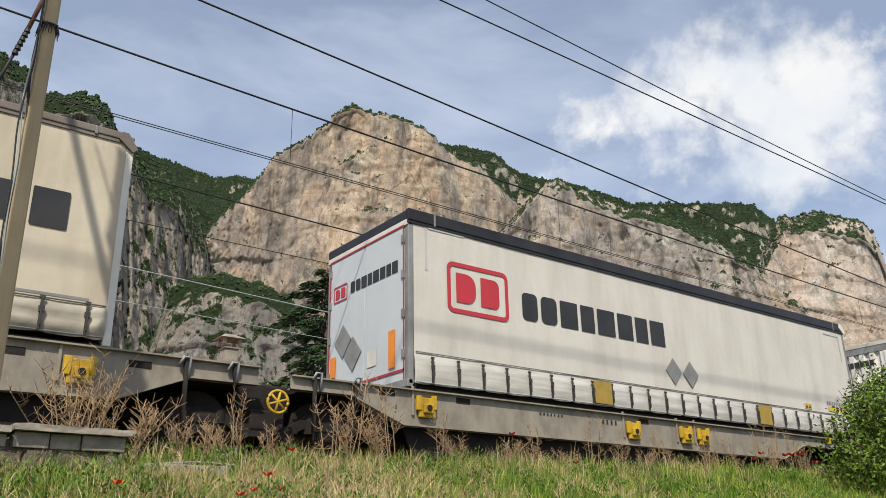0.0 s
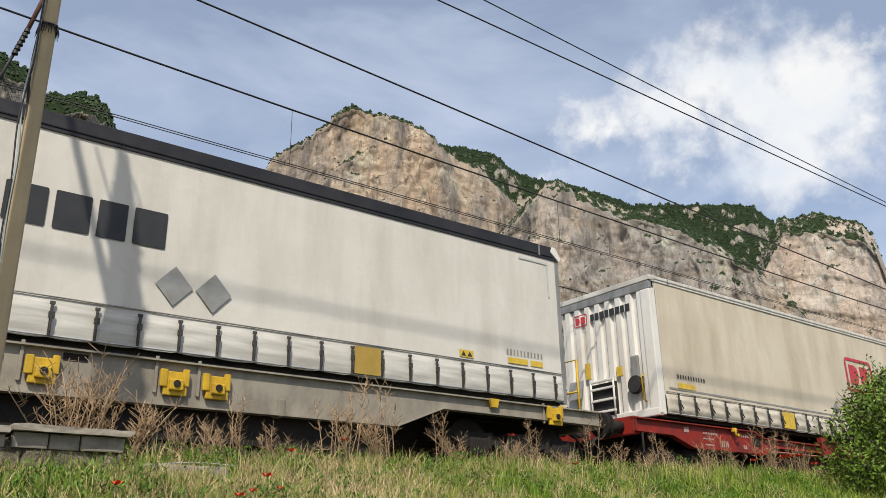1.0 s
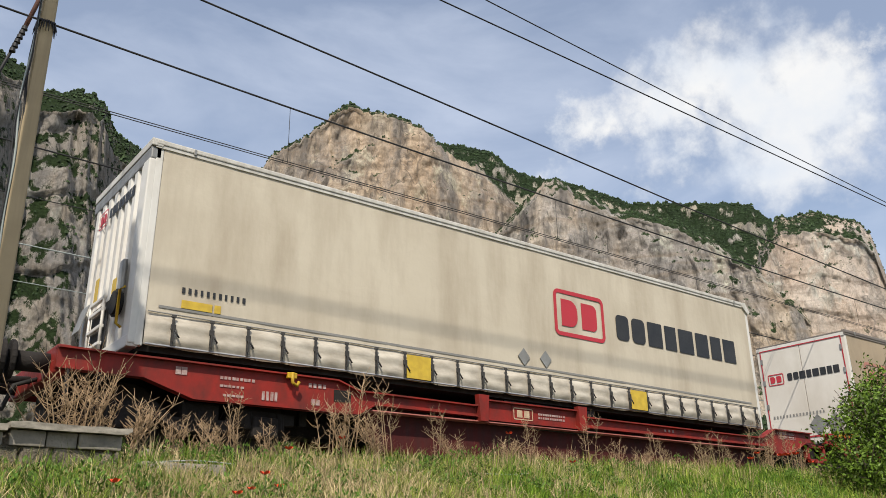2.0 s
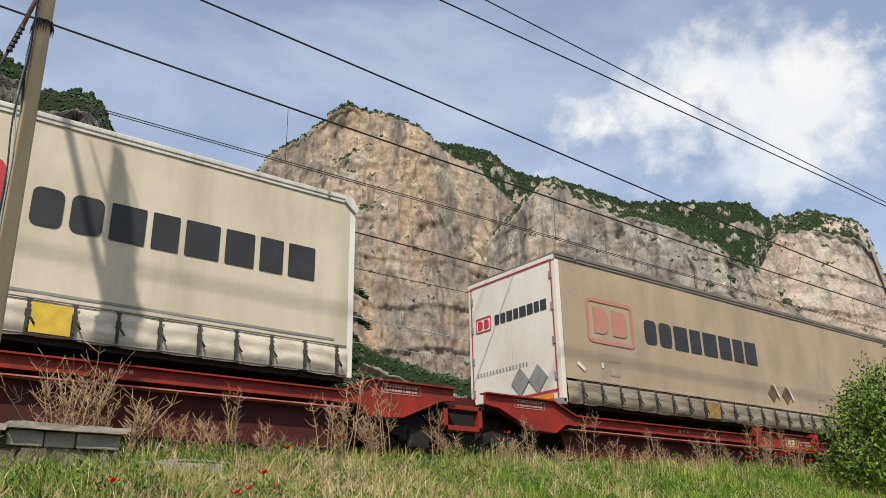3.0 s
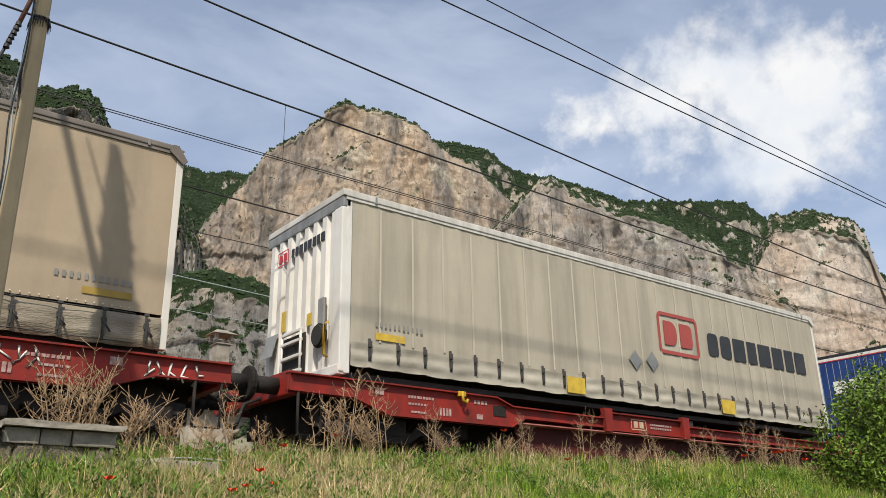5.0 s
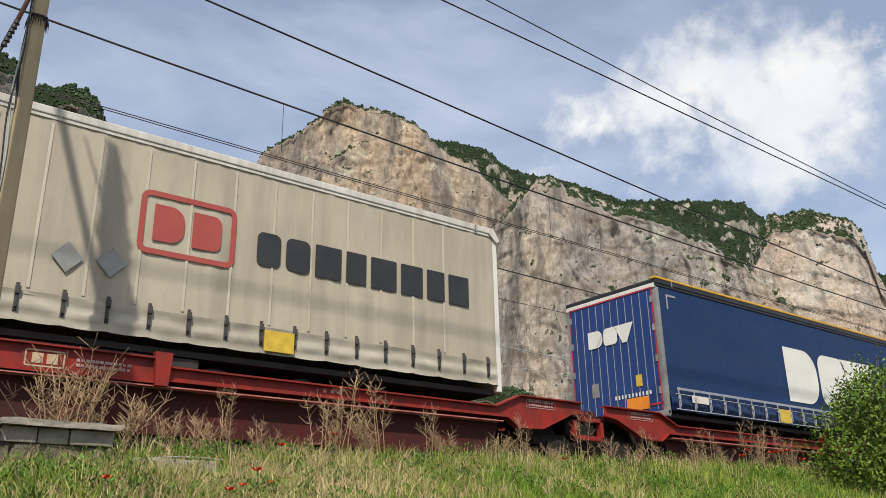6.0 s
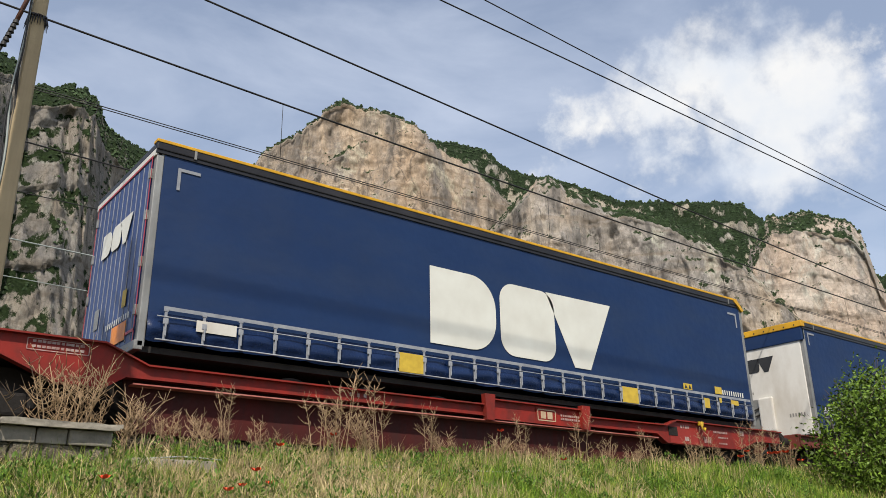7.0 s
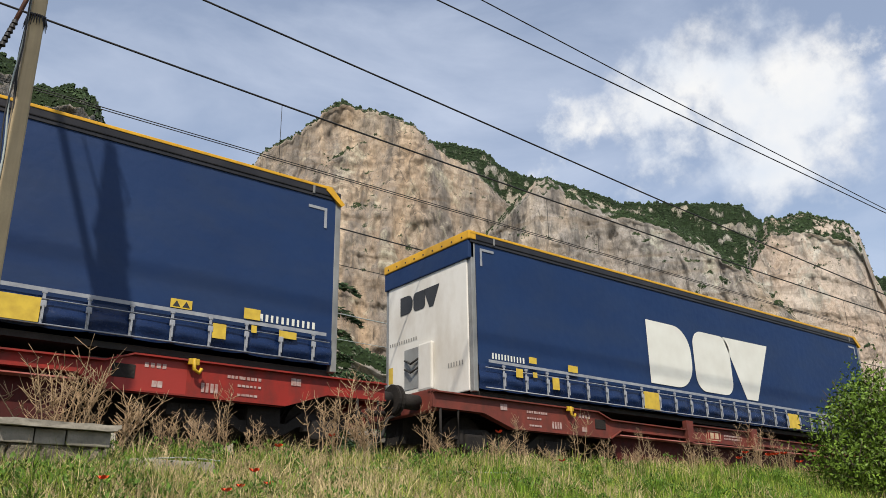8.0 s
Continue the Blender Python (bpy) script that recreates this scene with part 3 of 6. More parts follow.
# wagon red deepened in the colour for pocket shade, plus grime
M["pocket_shade_red"] = mat("shaded_grimy_red", (0.075, 0.008, 0.006), (0.045, 0.008, 0.006), 1.4, 0.75, 0.15, dirt=(0.03, 0.014, 0.012), dirt_amount=0.7)
M["pale_red"] = mat("pale_red_edge", (0.50, 0.20, 0.17), (0.32, 0.08, 0.06), 3, 0.55, 0.08)
M["wagon_red_new"] = mat("bright_red_patch", (0.30, 0.03, 0.022), (0.25, 0.028, 0.02), 1.5, 0.5, 0.08)
# running gear: grime black, lowered further in the colour for underfloor shade
M["bogie"] = mat("shaded_grimy_bogie", (0.012, 0.010, 0.009), (0.022, 0.018, 0.015), 3, 0.85, 0.4)
M["shaded_wheel_steel"] = mat("shaded_wheel_steel", (0.018, 0.014, 0.012), (0.03, 0.024, 0.02), 3, 0.8, 0.2, 0.1)

LENGTH, WIDTH = 13.6, 2.55


def side_place(u, v, d):
    return (u, -d, v)


def end_place(u, v, d):
    return (-d, WIDTH - u, v)


def decal(name, outline, material, parent, place=side_place, lift=0.012, label="", thick=0.003):
    """A thin print or plate on a face of its thing."""
    bm = bmesh.new()
    front = [bm.verts.new(place(u, v, lift + thick)) for u, v in outline]
    rear = [bm.verts.new(place(u, v, lift)) for u, v in outline]
    bm.faces.new(front)
    n = len(front)
    for i in range(n):
        bm.faces.new((front[i], rear[i], rear[(i + 1) % n], front[(i + 1) % n]))
    bmesh.ops.recalc_face_normals(bm, faces=bm.faces[:])
    return part(name, bm, material, parent, label)


def rect(u0, v0, u1, v1):
    return [(u0, v0), (u1, v0), (u1, v1), (u0, v1)]


def rounded(u0, v0, u1, v1, r, corners=(1, 1, 1, 1), seg=5):
    """A rectangle with rounded corners, from the lower left round to the upper left."""
    pts = []
    for (cx, cy, a0), on in zip(((u0, v0, 180), (u1, v0, 270), (u1, v1, 0), (u0, v1, 90)), corners):
        if not on:
            pts.append((cx, cy))
            continue
        mx, my = cx + (r if cx == u0 else -r), cy + (r if cy == v0 else -r)
        for k in range(seg + 1):
            a = radians(a0 + 90 * k / seg)
            pts.append((mx + r * math.cos(a), my + r * math.sin(a)))
    return pts


def ring_decal(name, u0, v0, u1, v1, w, r, material, parent, place=side_place, lift=0.012):
    outer, inner = rounded(u0, v0, u1, v1, r), rounded(u0 + w, v0 + w, u1 - w, v1 - w, max(0.01, r - w))
    bm = bmesh.new()
    a = [bm.verts.new(place(u, v, lift + 0.003)) for u, v in outer]
    b = [bm.verts.new(place(u, v, lift + 0.003)) for u, v in inner]
    n = len(a)
    for i in range(n):
        bm.faces.new((a[i], a[(i + 1) % n], b[(i + 1) % n], b[i]))
    bmesh.ops.recalc_face_normals(bm, faces=bm.faces[:])
    return part(name, bm, material, parent)


def bar_row(name, u0, v0, u1, v1, count, material, parent, place=side_place, lift=0.012, seed=0, fill=0.48):
    """A line of writing as plain bars."""
    rng = random.Random(seed)
    bm = bmesh.new()
    step = (u1 - u0) / count
    for k in range(count):
        w = step * fill * rng.uniform(0.75, 1.15)
        a = u0 + k * step
        q = [bm.verts.new(place(u, v, lift + 0.003)) for u, v in rect(a, v0, a + w, v1)]
        bm.faces.new(q)
    bmesh.ops.recalc_face_normals(bm, faces=bm.faces[:])
    return tagged(part(name, bm, material, parent), kind="stuff")


def forwarder_mark(parent, u, v, size, red, dark, place=side_place, lift=0.012, u_word=None, word_len=3.88, word_h=0.5, word_v=None):
    """A red rounded frame with two plain shapes in it, and a word as eight plain dark shapes."""
    w, h = 1.34 * size, 0.88 * size
    ring_decal("logo_frame", u, v, u + w, v + h, 0.075 * size, 0.13 * size, red, parent, place, lift)
    decal("logo_shape", rounded(u + 0.19 * size, v + 0.19 * size, u + 0.61 * size, v + 0.70 * size, 0.20 * size, (0, 1, 1, 0)), red, parent, place, lift)
    decal("logo_shape", rounded(u + 0.72 * size, v + 0.19 * size, u + 1.13 * size, v + 0.70 * size, 0.12 * size, (0, 1, 1, 0)), red, parent, place, lift)
    if u_word is None:
        u_word = u + 1.66 * size
    if word_v is None:
        word_v = v + 0.13 * size
    # eight blocks of the word's letter widths, the gaps a sixth of the pitch
    widths = (0.86, 0.92, 1.04, 0.84, 1.12, 1.00, 0.84, 1.00)
    unit = word_len / (sum(widths) + 7 * 0.2)
    a = u_word
    for k, share in enumerate(widths):
        w = unit * share
        r = 0.26 * w if k in (0, 1) else 0.05 * w
        decal("word_shape", rounded(a, word_v, a + w, word_v + word_h, r), dark, parent, place, lift)
        a += w + 0.2 * unit


def warning_plate(parent, u, v, lift):
    """A yellow plate with two dark triangles."""
    decal("warning_plate", rect(u, v, u + 0.29, v + 0.12), M["yellow_plate"], parent, lift=lift, label="yellow plate with two warning triangles")
    for a in (u + 0.03, u + 0.16):
        decal("warning_triangle", [(a, v + 0.02), (a + 0.10, v + 0.02), (a + 0.05, v + 0.10)], M["print_dark"], parent, lift=lift + 0.004)


def carrier_mark(parent, u, v, size, material, place=side_place, lift=0.012):
    """Three joined plain shapes: a half-round block, a rounded block and a wedge."""
    s = size
    decal("logo_shape", rounded(u, v, u + 1.42 * s, v + 1.30 * s, 0.55 * s, (0, 1, 1, 0), 8), material, parent, place, lift)
    decal("logo_shape", rounded(u + 1.52 * s, v, u + 2.85 * s, v + 1.30 * s, 0.32 * s, (1, 1, 1, 1), 8), material, parent, place, lift)
    decal("logo_shape", [(u + 3.32 * s, v - 0.02), (u + 3.74 * s, v - 0.02), (u + 4.42 * s, v + 1.32 * s), (u + 2.66 * s, v + 1.30 * s)], material, parent, place, lift)


def diamond(parent, u, v, r, material, place=side_place, lift=0.014):
    decal("placard", [(u, v - r), (u + r * 0.92, v), (u, v + r), (u - r * 0.92, v)], material, parent, place, lift, "grey diamond placard holder", 0.012)


def curtain_mesh(seed, fold, sag, high):
    bm = bmesh.new()
    nx, nz = 110, 14
    grid = []
    for j in range(nz + 1):
        w = j / nz
        z = 0.42 + (high - 0.42) * w
        row = []
        for i in range(nx + 1):
            x = 0.10 + 13.42 * i / nx
            y = 0.006 * noise.noise(Vector((x * 0.9, z * 1.4, seed))) + 0.002 * noise.noise(Vector((x * 2.4, z * 2.0, seed + 9))) + fold * math.cos(x * 2 * math.pi / 0.62) ** 6 * -0.6
            y += sag * noise.noise(Vector((x * 2.2, z * 5.0, seed + 4))) * (1 - w) ** 3
            row.append(bm.verts.new((x, y, z)))
        grid.append(row)
    for j in range(nz):
        for i in range(nx):
            bm.faces.new((grid[j][i], grid[j][i + 1], grid[j + 1][i + 1], grid[j + 1][i])).smooth = True
    return bm


def skirt_mesh(seed, posts, bulge, top=0.46, proud=0.012, low=0.085, crease=0.012):
    """The tarpaulin's rolled lower edge, drawn in at each strap."""
    bm = bmesh.new()
    stops = [0.10] + posts + [13.52]
    cols = []
    for a, b in zip(stops, stops[1:]):
        for k in range(6):
            cols.append((a + (b - a) * k / 6, math.sin(math.pi * k / 6) ** 0.6 if k else 0.0))
    cols.append((13.52, 0.0))
    grid = []
    for x, p in cols:
        col = []
        for j in range(9):
            w = j / 8
            z = low + (top - low) * w
            y = -proud * (1 - 0.6 * w) - bulge * (0.35 + 0.65 * p) * (math.sin(math.pi * min(1, w * 1.05)) ** 0.8) - crease * noise.noise(Vector((x * 3, z * 9, seed)))
            y -= crease * math.cos(z * 30 + seed + 2.0 * noise.noise(Vector((x * 0.9, 0, seed)))) * (0.4 + p)
            z2 = z - (0.015 * p if j == 0 else 0) + (1.5 * crease * noise.noise(Vector((x * 1.3, 0, seed))) if j == 0 else 0)
            col.append(bm.verts.new((x, y, z2)))
        grid.append(col)
    for c0, c1 in zip(grid, grid[1:]):
        for j in range(8):
            bm.faces.new((c0[j], c1[j], c1[j + 1], c0[j + 1])).smooth = True
    return bm


def ribbed_panel(y0, y1, z0, z1, ribs, depth):
    """A pressed steel wall across the trailer's end, with upright ribs."""
    bm = bmesh.new()
    pts = []
    for k in range(ribs):
        a = y0 + (y1 - y0) * k / ribs
        s = (y1 - y0) / ribs
        pts += [(a, 0.0), (a + 0.30 * s, 0.0), (a + 0.42 * s, -depth), (a + 0.86 * s, -depth), (a + 0.98 * s, 0.0)]
    pts.append((y1, 0.0))
    lo = [bm.verts.new((d, y, z0)) for y, d in pts]
    hi = [bm.verts.new((d, y, z1)) for y, d in pts]
    for k in range(len(pts) - 1):
        bm.faces.new((lo[k + 1], lo[k], hi[k], hi[k + 1]))
    return bm


SHARED = {}


def shared(key, make):
    if key not in SHARED:
        SHARED[key] = make()
    return SHARED[key]


def put_shared(name, me, parent, at, label=""):
    ob = new(name, me)
    ob.parent = parent
    ob.location = at
    return tagged(ob, label) if label else ob


def as_mesh(name, bm, material):
    me = bpy.data.meshes.new(name)
    bm.normal_update()
    bm.to_mesh(me)
    bm.free()
    me.materials.append(material)
    return me


def strap_mesh(material, tilt, short=False):
    bm = bmesh.new()
    if short:
        add_box(bm, -0.022, -0.03, 0.16, 0.022, -0.012, 0.50, 0.003)
        add_box(bm, -0.03, -0.055, 0.36, 0.03, -0.028, 0.46, 0.008)
        add_box(bm, -0.014, -0.06, 0.20, 0.014, -0.028, 0.34, 0.004)
        return as_mesh("strap", bm, material)
    add_box(bm, -0.018, -0.066, 0.07, 0.018, -0.052, 0.44, 0.003)
    add_box(bm, -0.034, -0.085, 0.27, 0.034, -0.060, 0.35, 0.008)
    add_box(bm, -0.012, -0.095, 0.12, 0.012, -0.082, 0.30, 0.004)
    if tilt:
        add_tube(bm, [(0.0, -0.075, 0.30), (0.08, -0.085, 0.18)], 0.013, 5)
    add_box(bm, -0.03, -0.07, 0.44, 0.03, -0.045, 0.48, 0.004)
    return as_mesh("strap", bm, material)


def wheel(parent, x, y, z, r=0.49, w=0.36):
    t = part("wheel", disc(x, y, z, r, w, "Y", 24, 0.05), M["rubber"], parent)
    part("rim", disc(x, y - w / 2 - 0.004, z, r * 0.58, 0.03, "Y", 20, 0.008), M["shaded_wheel_steel"], t)


def trailer(label, off, tarp, skirt, roof, end, layout, seed, fold=0.0, strap="strap", tilt=False, yellow="yellow_plate", yellow_at=(4.0, 8.93), trim=None, bulge=0.045, rail_drop=0.13, door="panel_white", posts_mat="alu", sag=0.006, top=2.84, low=0.06, skirt_top=0.46, tip=0.0):
    t = thing("semi_trailer", label, "trailer", group="trailers on the train")
    ROLLING.append((t, off, SIDE_Y, 2.45 + 6.8 * math.sin(radians(tip)), tip))
    high = top - rail_drop
    first = yellow_at[0] % 0.515
    posts = [p for p in (first + 0.515 * k for k in range(28)) if 0.3 < p < 13.35]
    part("curtain", curtain_mesh(seed, fold, sag, high - 0.01), M[tarp], t, "flat side tarpaulin")
    part("skirt", skirt_mesh(seed, posts, bulge, skirt_top, 0.02 if layout == "D" else 0.012, low, 0.005 if layout == "A" else 0.012), M[skirt], t, "rolled lower edge of the tarpaulin")
    if layout in ("A", "B"):
        # dark tube drawn for the shadow line where tarpaulin overlaps skirt
        part("hem_shadow_line", tube([(0.12, -0.020, skirt_top + 0.005), (13.5, -0.020, skirt_top + 0.005)], 0.010, 6), M["print_grey"], t, "dark line drawn for the shadow along the top of the skirt")
        part("lower_rail", tube([(0.12, -0.03, low + 0.01), (13.5, -0.03, low + 0.01)], 0.012, 6), M["strap_pale"], t, "thin silver rail under the skirt")
    far = box(0.1, WIDTH - 0.03, 0.0, 13.52, WIDTH, high - 0.02)
    part("far_curtain", far, M[tarp], t)
    me = shared((strap, tilt, layout == "D"), lambda: strap_mesh(M[strap], tilt, layout == "D"))
    for k, x in enumerate(posts):
        put_shared("strap", me, t, (x, 0, low - 0.06))
    # roof, its rail and trim
    rb = box(-0.02, 0.0, high + 0.01, 13.62, WIDTH, top - 0.02, 0.02)
    for v in rb.verts:
        if v.co.z > top - 0.05:
            v.co.z += 0.03 * (1 - ((v.co.y - WIDTH / 2) / (WIDTH / 2)) ** 2)
    part("roof", rb, M[roof], t)
    rail = bmesh.new()
    add_box(rail, -0.02, -0.035, top - rail_drop, 13.45, 0.05, top, 0.015)
    add_box(rail, -0.02, -0.020, top - rail_drop - 0.05, 13.55, 0.01, top - rail_drop, 0.004)
    part("roof_rail", rail, M[roof], t)
    for x in (0.5, 13.1):
        part("rail_clip", box(x, -0.042, top - rail_drop - 0.02, x + 0.035, -0.02, top - 0.01, 0.004), M["alu"], t)
    if trim:
        tb = box(-0.03, -0.045, top - 0.025, 13.35, 0.10, top + 0.02, 0.008)
        part("roof_trim", tb, M[trim], t)
        part("roof_corner", prism([(13.33, top - 0.05), (13.33, top + 0.02), (13.42, top + 0.02), (13.66, top - 0.22), (13.60, top - 0.26)], -0.05, 0.25), M[trim], t, "yellow plastic roof corner")
    else:
        part("roof_corner", prism([(13.40, top - 0.10), (13.44, top), (13.52, top), (13.66, top - 0.20), (13.60, top - 0.26)], -0.045, 0.25), M["panel_white" if layout == "A" else roof], t)
    # posts, sills and the far end
    for x0, x1 in ((0.0, 0.10), (13.52, 13.62)):
        for y0, y1 in ((0.0, 0.11), (WIDTH - 0.11, WIDTH)):
            part("corner_post", box(x0, y0, -0.02, x1, y1, high + 0.02, 0.012), M[posts_mat], t)
    part("side_sill", box(0.05, 0.26, -0.05, 13.58, 0.36, 0.05, 0.008), M["chassis"], t)
    part("far_side_sill", box(0.05, WIDTH - 0.12, -0.05, 13.58, WIDTH - 0.02, 0.03, 0.008), M["chassis"], t)
    part("floor", box(0.06, 0.12, -0.06, 13.56, WIDTH - 0.12, 0.02), M["chassis"], t)
    part("end_wall", box(13.54, 0.11, 0.0, 13.58, WIDTH - 0.11, high), M[door], t)
    # running gear
    rear_left = end != "front"
    for y in (0.75, 1.70):
        part("chassis_beam", prism([(0.3, -0.06), (13.3, -0.06), (13.3, -0.30), (9.0, -0.48), (4.6, -0.48), (0.3, -0.30)], y, y + 0.12), M["chassis"], t)
    for k in range(3):
        x = 2.3 + 1.31 * k if rear_left else LENGTH - 2.3 - 1.31 * k
        part("axle", tube([(x, 0.25, -0.63), (x, 2.3, -0.63)], 0.07, 8), M["chassis"], t)
        wheel(t, x, 0.36, -0.63)
        wheel(t, x, 2.19, -0.63)
    x = 11.0 if rear_left else 2.6
    for y in (0.5, 2.0):
        part("landing_leg", box(x, y, -0.75, x + 0.12, y + 0.12, -0.05, 0.01), M["chassis"], t)
    part("pallet_box", box(6.2, 0.12, -0.52, 8.4, 0.55, -0.08, 0.02), M["chassis"], t)
    # prints on the side
    red = {"A": "print_red", "B": "print_red", "C": "print_pink", "D": "print_red_old"}.get(layout)
    lift = 0.010 + 0.6 * fold
    if layout == "A":
        forwarder_mark(t, 0.77, 1.24, 1.0, M[red], M["print_dark"], lift=lift, u_word=2.43, word_v=1.35)
        diamond(t, 6.48, 0.88, 0.27, M["placard"], lift=lift)
        diamond(t, 7.02, 0.87, 0.27, M["placard"], lift=lift)
        bar_row("code_bars", 12.23, 0.71, 13.10, 0.80, 11, M["print_grey"], t, lift=lift)
        decal("yellow_plate", rect(12.26, 0.56, 12.71, 0.66), M["yellow_plate"], t, lift=lift)
        decal("yellow_plate", rect(12.78, 0.56, 13.06, 0.66), M["yellow_plate"], t, lift=lift)
        warning_plate(t, 11.21, 0.54, lift)
        decal("stripe", rect(0.33, 1.87, 0.37, 2.60), M["strap_white"], t, lift=lift)
        decal("stripe", rect(0.39, 2.59, 1.15, 2.63), M["strap_white"], t, lift=lift)
        decal("stripe", rect(12.62, 2.50, 13.34, 2.54), M["strap_white"], t, lift=lift)
        decal("stripe", rect(13.30, 1.88, 13.34, 2.50), M["strap_white"], t, lift=lift)
    elif layout in ("B", "D"):
        if layout == "B":
            decal("stripe", rect(0.25, 0.50, 13.3, 0.535), M["print_grey"], t, lift=lift - 0.006, label="faded grey line")
        forwarder_mark(t, 7.38, 1.20, 1.0, M[red], M["print_dark"], lift=lift, u_word=9.05, word_v=1.34)
        bar_row("code_bars", 0.53, 0.74, 1.46, 0.82, 11, M["print_dark" if layout == "B" else "print_grey"], t, lift=lift)
        decal("yellow_plate", rect(0.54, 0.54, 0.96, 0.65), M["yellow_plate"], t, lift=lift)
        decal("yellow_plate", rect(0.99, 0.54, 1.08, 0.65), M["yellow_plate"], t, lift=lift)
        if layout == "D":
            # paler strips laid along the tarpaulin's fold crests
            for k in range(1, 21):
                decal("fold_stripe", rect(0.62 * k - 0.018, 0.50, 0.62 * k + 0.018, high - 0.10), M["pale_fold_tarp"], t, lift=0.6 * fold + 0.004)
        r = 0.15 if layout == "B" else 0.2
        diamond(t, 6.58, 0.68 if layout == "B" else 0.95, r, M["placard"], lift=lift)
        diamond(t, 7.10, 0.70 if layout == "B" else 0.98, r, M["placard"], lift=lift)
    elif layout == "C":
        forwarder_mark(t, 0.74, 1.17, 1.0, M[red], M["print_dark"], lift=lift, u_word=2.41, word_v=1.34)
        for u in (6.62, 7.18):
            diamond(t, u + 0.10, 0.75, 0.2, M["brown_placard"], lift=lift)
            decal("placard", [(u + 0.12, 0.96), (u + 0.17, 0.98), (u + 0.36, 0.69), (u + 0.31, 0.66)], M["panel_white"], t, lift=lift + 0.02, thick=0.012)
        bar_row("code_bars", 12.18, 0.72, 13.15, 0.80, 11, M["print_grey"], t, lift=lift)
        decal("yellow_plate", rect(12.52, 0.55, 13.12, 0.64), M["dull_amber"], t, lift=lift)
        for u0, v0, u1, v1 in ((1.28, 0.58, 1.56, 0.86), (8.66, 0.52, 8.96, 0.79)):
            ring_decal("patch", u0, v0, u1, v1, 0.012, 0.02, M["print_grey"], t, lift=lift)
        decal("sticker", [(0.40, 0.70), (0.58, 0.58), (0.61, 0.64), (0.43, 0.76)], M["panel_white"], t, lift=lift)
        decal("sticker", rect(1.05, 0.70, 1.11, 0.80), M["panel_white"], t, lift=lift)
        bm = bmesh.new()
        for k in range(120):
            add_box(bm, 0.6 + k * 0.105, -0.014, 0.445, 0.614 + k * 0.105, -0.006, 0.459)
        for z in (0.375, low + 0.02):
            pts = [(0.3 + k * 0.2575, -0.062 - (0.012 if k % 2 else 0), z + 0.012 * noise.noise(Vector((k * 0.7, z, 1)))) for k in range(51)]
            part("cord", tube(pts, 0.007, 5), M["strap"], t, "dark lashing cord")
        tagged(part("eyelets", bm, M["print_white"], t, "row of small pale eyelets"), kind="stuff")
    elif layout in ("E", "F"):
        carrier_mark(t, 4.60, 0.64 if layout == "E" else 0.60, 1.0, M["print_white"], lift=lift)
        decal("reflective_tape", rect(0.28, 0.475, 13.4, 0.525), M["strap_pale"], t, lift=0.06, label="silver reflective tape")
        part("upper_rail", tube([(0.2, -0.070, 0.385), (13.45, -0.070, 0.385)], 0.008, 6), M["strap_pale"], t, "thin silver rail across the straps")
        part("lower_rail", tube([(0.2, -0.062, low + 0.01), (13.45, -0.062, low + 0.01)], 0.011, 6), M["strap_pale"], t, "thin silver rail under the skirt")
        for u0, v0 in ((0.30 if layout == "E" else 0.20, 2.45), (13.05, 2.44)):
            decal("stripe", rect(u0, v0, u0 + 0.32, v0 + 0.045), M["strap_pale"], t, lift=lift)
            q = u0 if u0 < 1 else u0 + 0.275
            decal("stripe", rect(q, v0 - 0.28, q + 0.045, v0), M["strap_pale"], t, lift=lift)
        if layout == "E":
            warning_plate(t, 11.10, 0.55, lift + 0.006)
            spots = ((12.10, 0.54, 12.34, 0.69), (11.67, 0.21, 11.86, 0.41), (12.64, 0.35, 12.91, 0.45), (12.22, 0.36, 12.30, 0.46))
        else:
            spots = ((1.20, 0.57, 1.38, 0.68), (0.88, 0.29, 1.04, 0.44), (1.75, 0.17, 1.92, 0.38), (2.17, 0.53, 2.42, 0.65), (1.28, 0.33, 1.38, 0.42))
        for u0, v0, u1, v1 in spots:
            decal("yellow_plate", rect(u0, v0, u1, v1), M["yellow_plate"], t, lift=0.075)
        u, run = (12.37, 0.90) if layout == "E" else (0.40, 0.78)
        bar_row("code_bars", u, 0.56, u + run, 0.66, 11, M["print_white"], t, lift=lift)
        if layout == "E":
            decal("sticker", rect(0.72, 0.25, 1.28, 0.40), M["panel_white"], t, lift=0.075)
    for u in yellow_at:
        u = first + 0.515 * round((u - first) / 0.515) + 0.03
        decal("amber_panel", rect(u, low + 0.02, u + 0.455, skirt_top - 0.05), M[yellow], t, lift=0.066, label="amber plate between two straps", thick=0.012)
    # the end wall
    if end == "rear":
        for y0, y1 in ((0.12, WIDTH / 2 - 0.008), (WIDTH / 2 + 0.008, WIDTH - 0.12)):
            leaf = part("rear_door", box(-0.012, y0, 0.06, 0.03, y1, high - 0.08, 0.006), M[door], t)
            for z in (0.4, 1.05, 1.7, 2.3):
                part("hinge", box(-0.035, 0.10 if y0 < 1 else WIDTH - 0.16, z, 0.0, 0.16 if y0 < 1 else WIDTH - 0.10, z + 0.14, 0.006), M["alu"], leaf)
        part("rear_header", box(-0.02, 0.0, high - 0.08, 0.08, WIDTH, high + 0.02, 0.01), M["panel_white"], t)
        part("rear_sill", box(-0.03, 0.0, -0.06, 0.08, WIDTH, 0.06, 0.01), M["alu"], t)
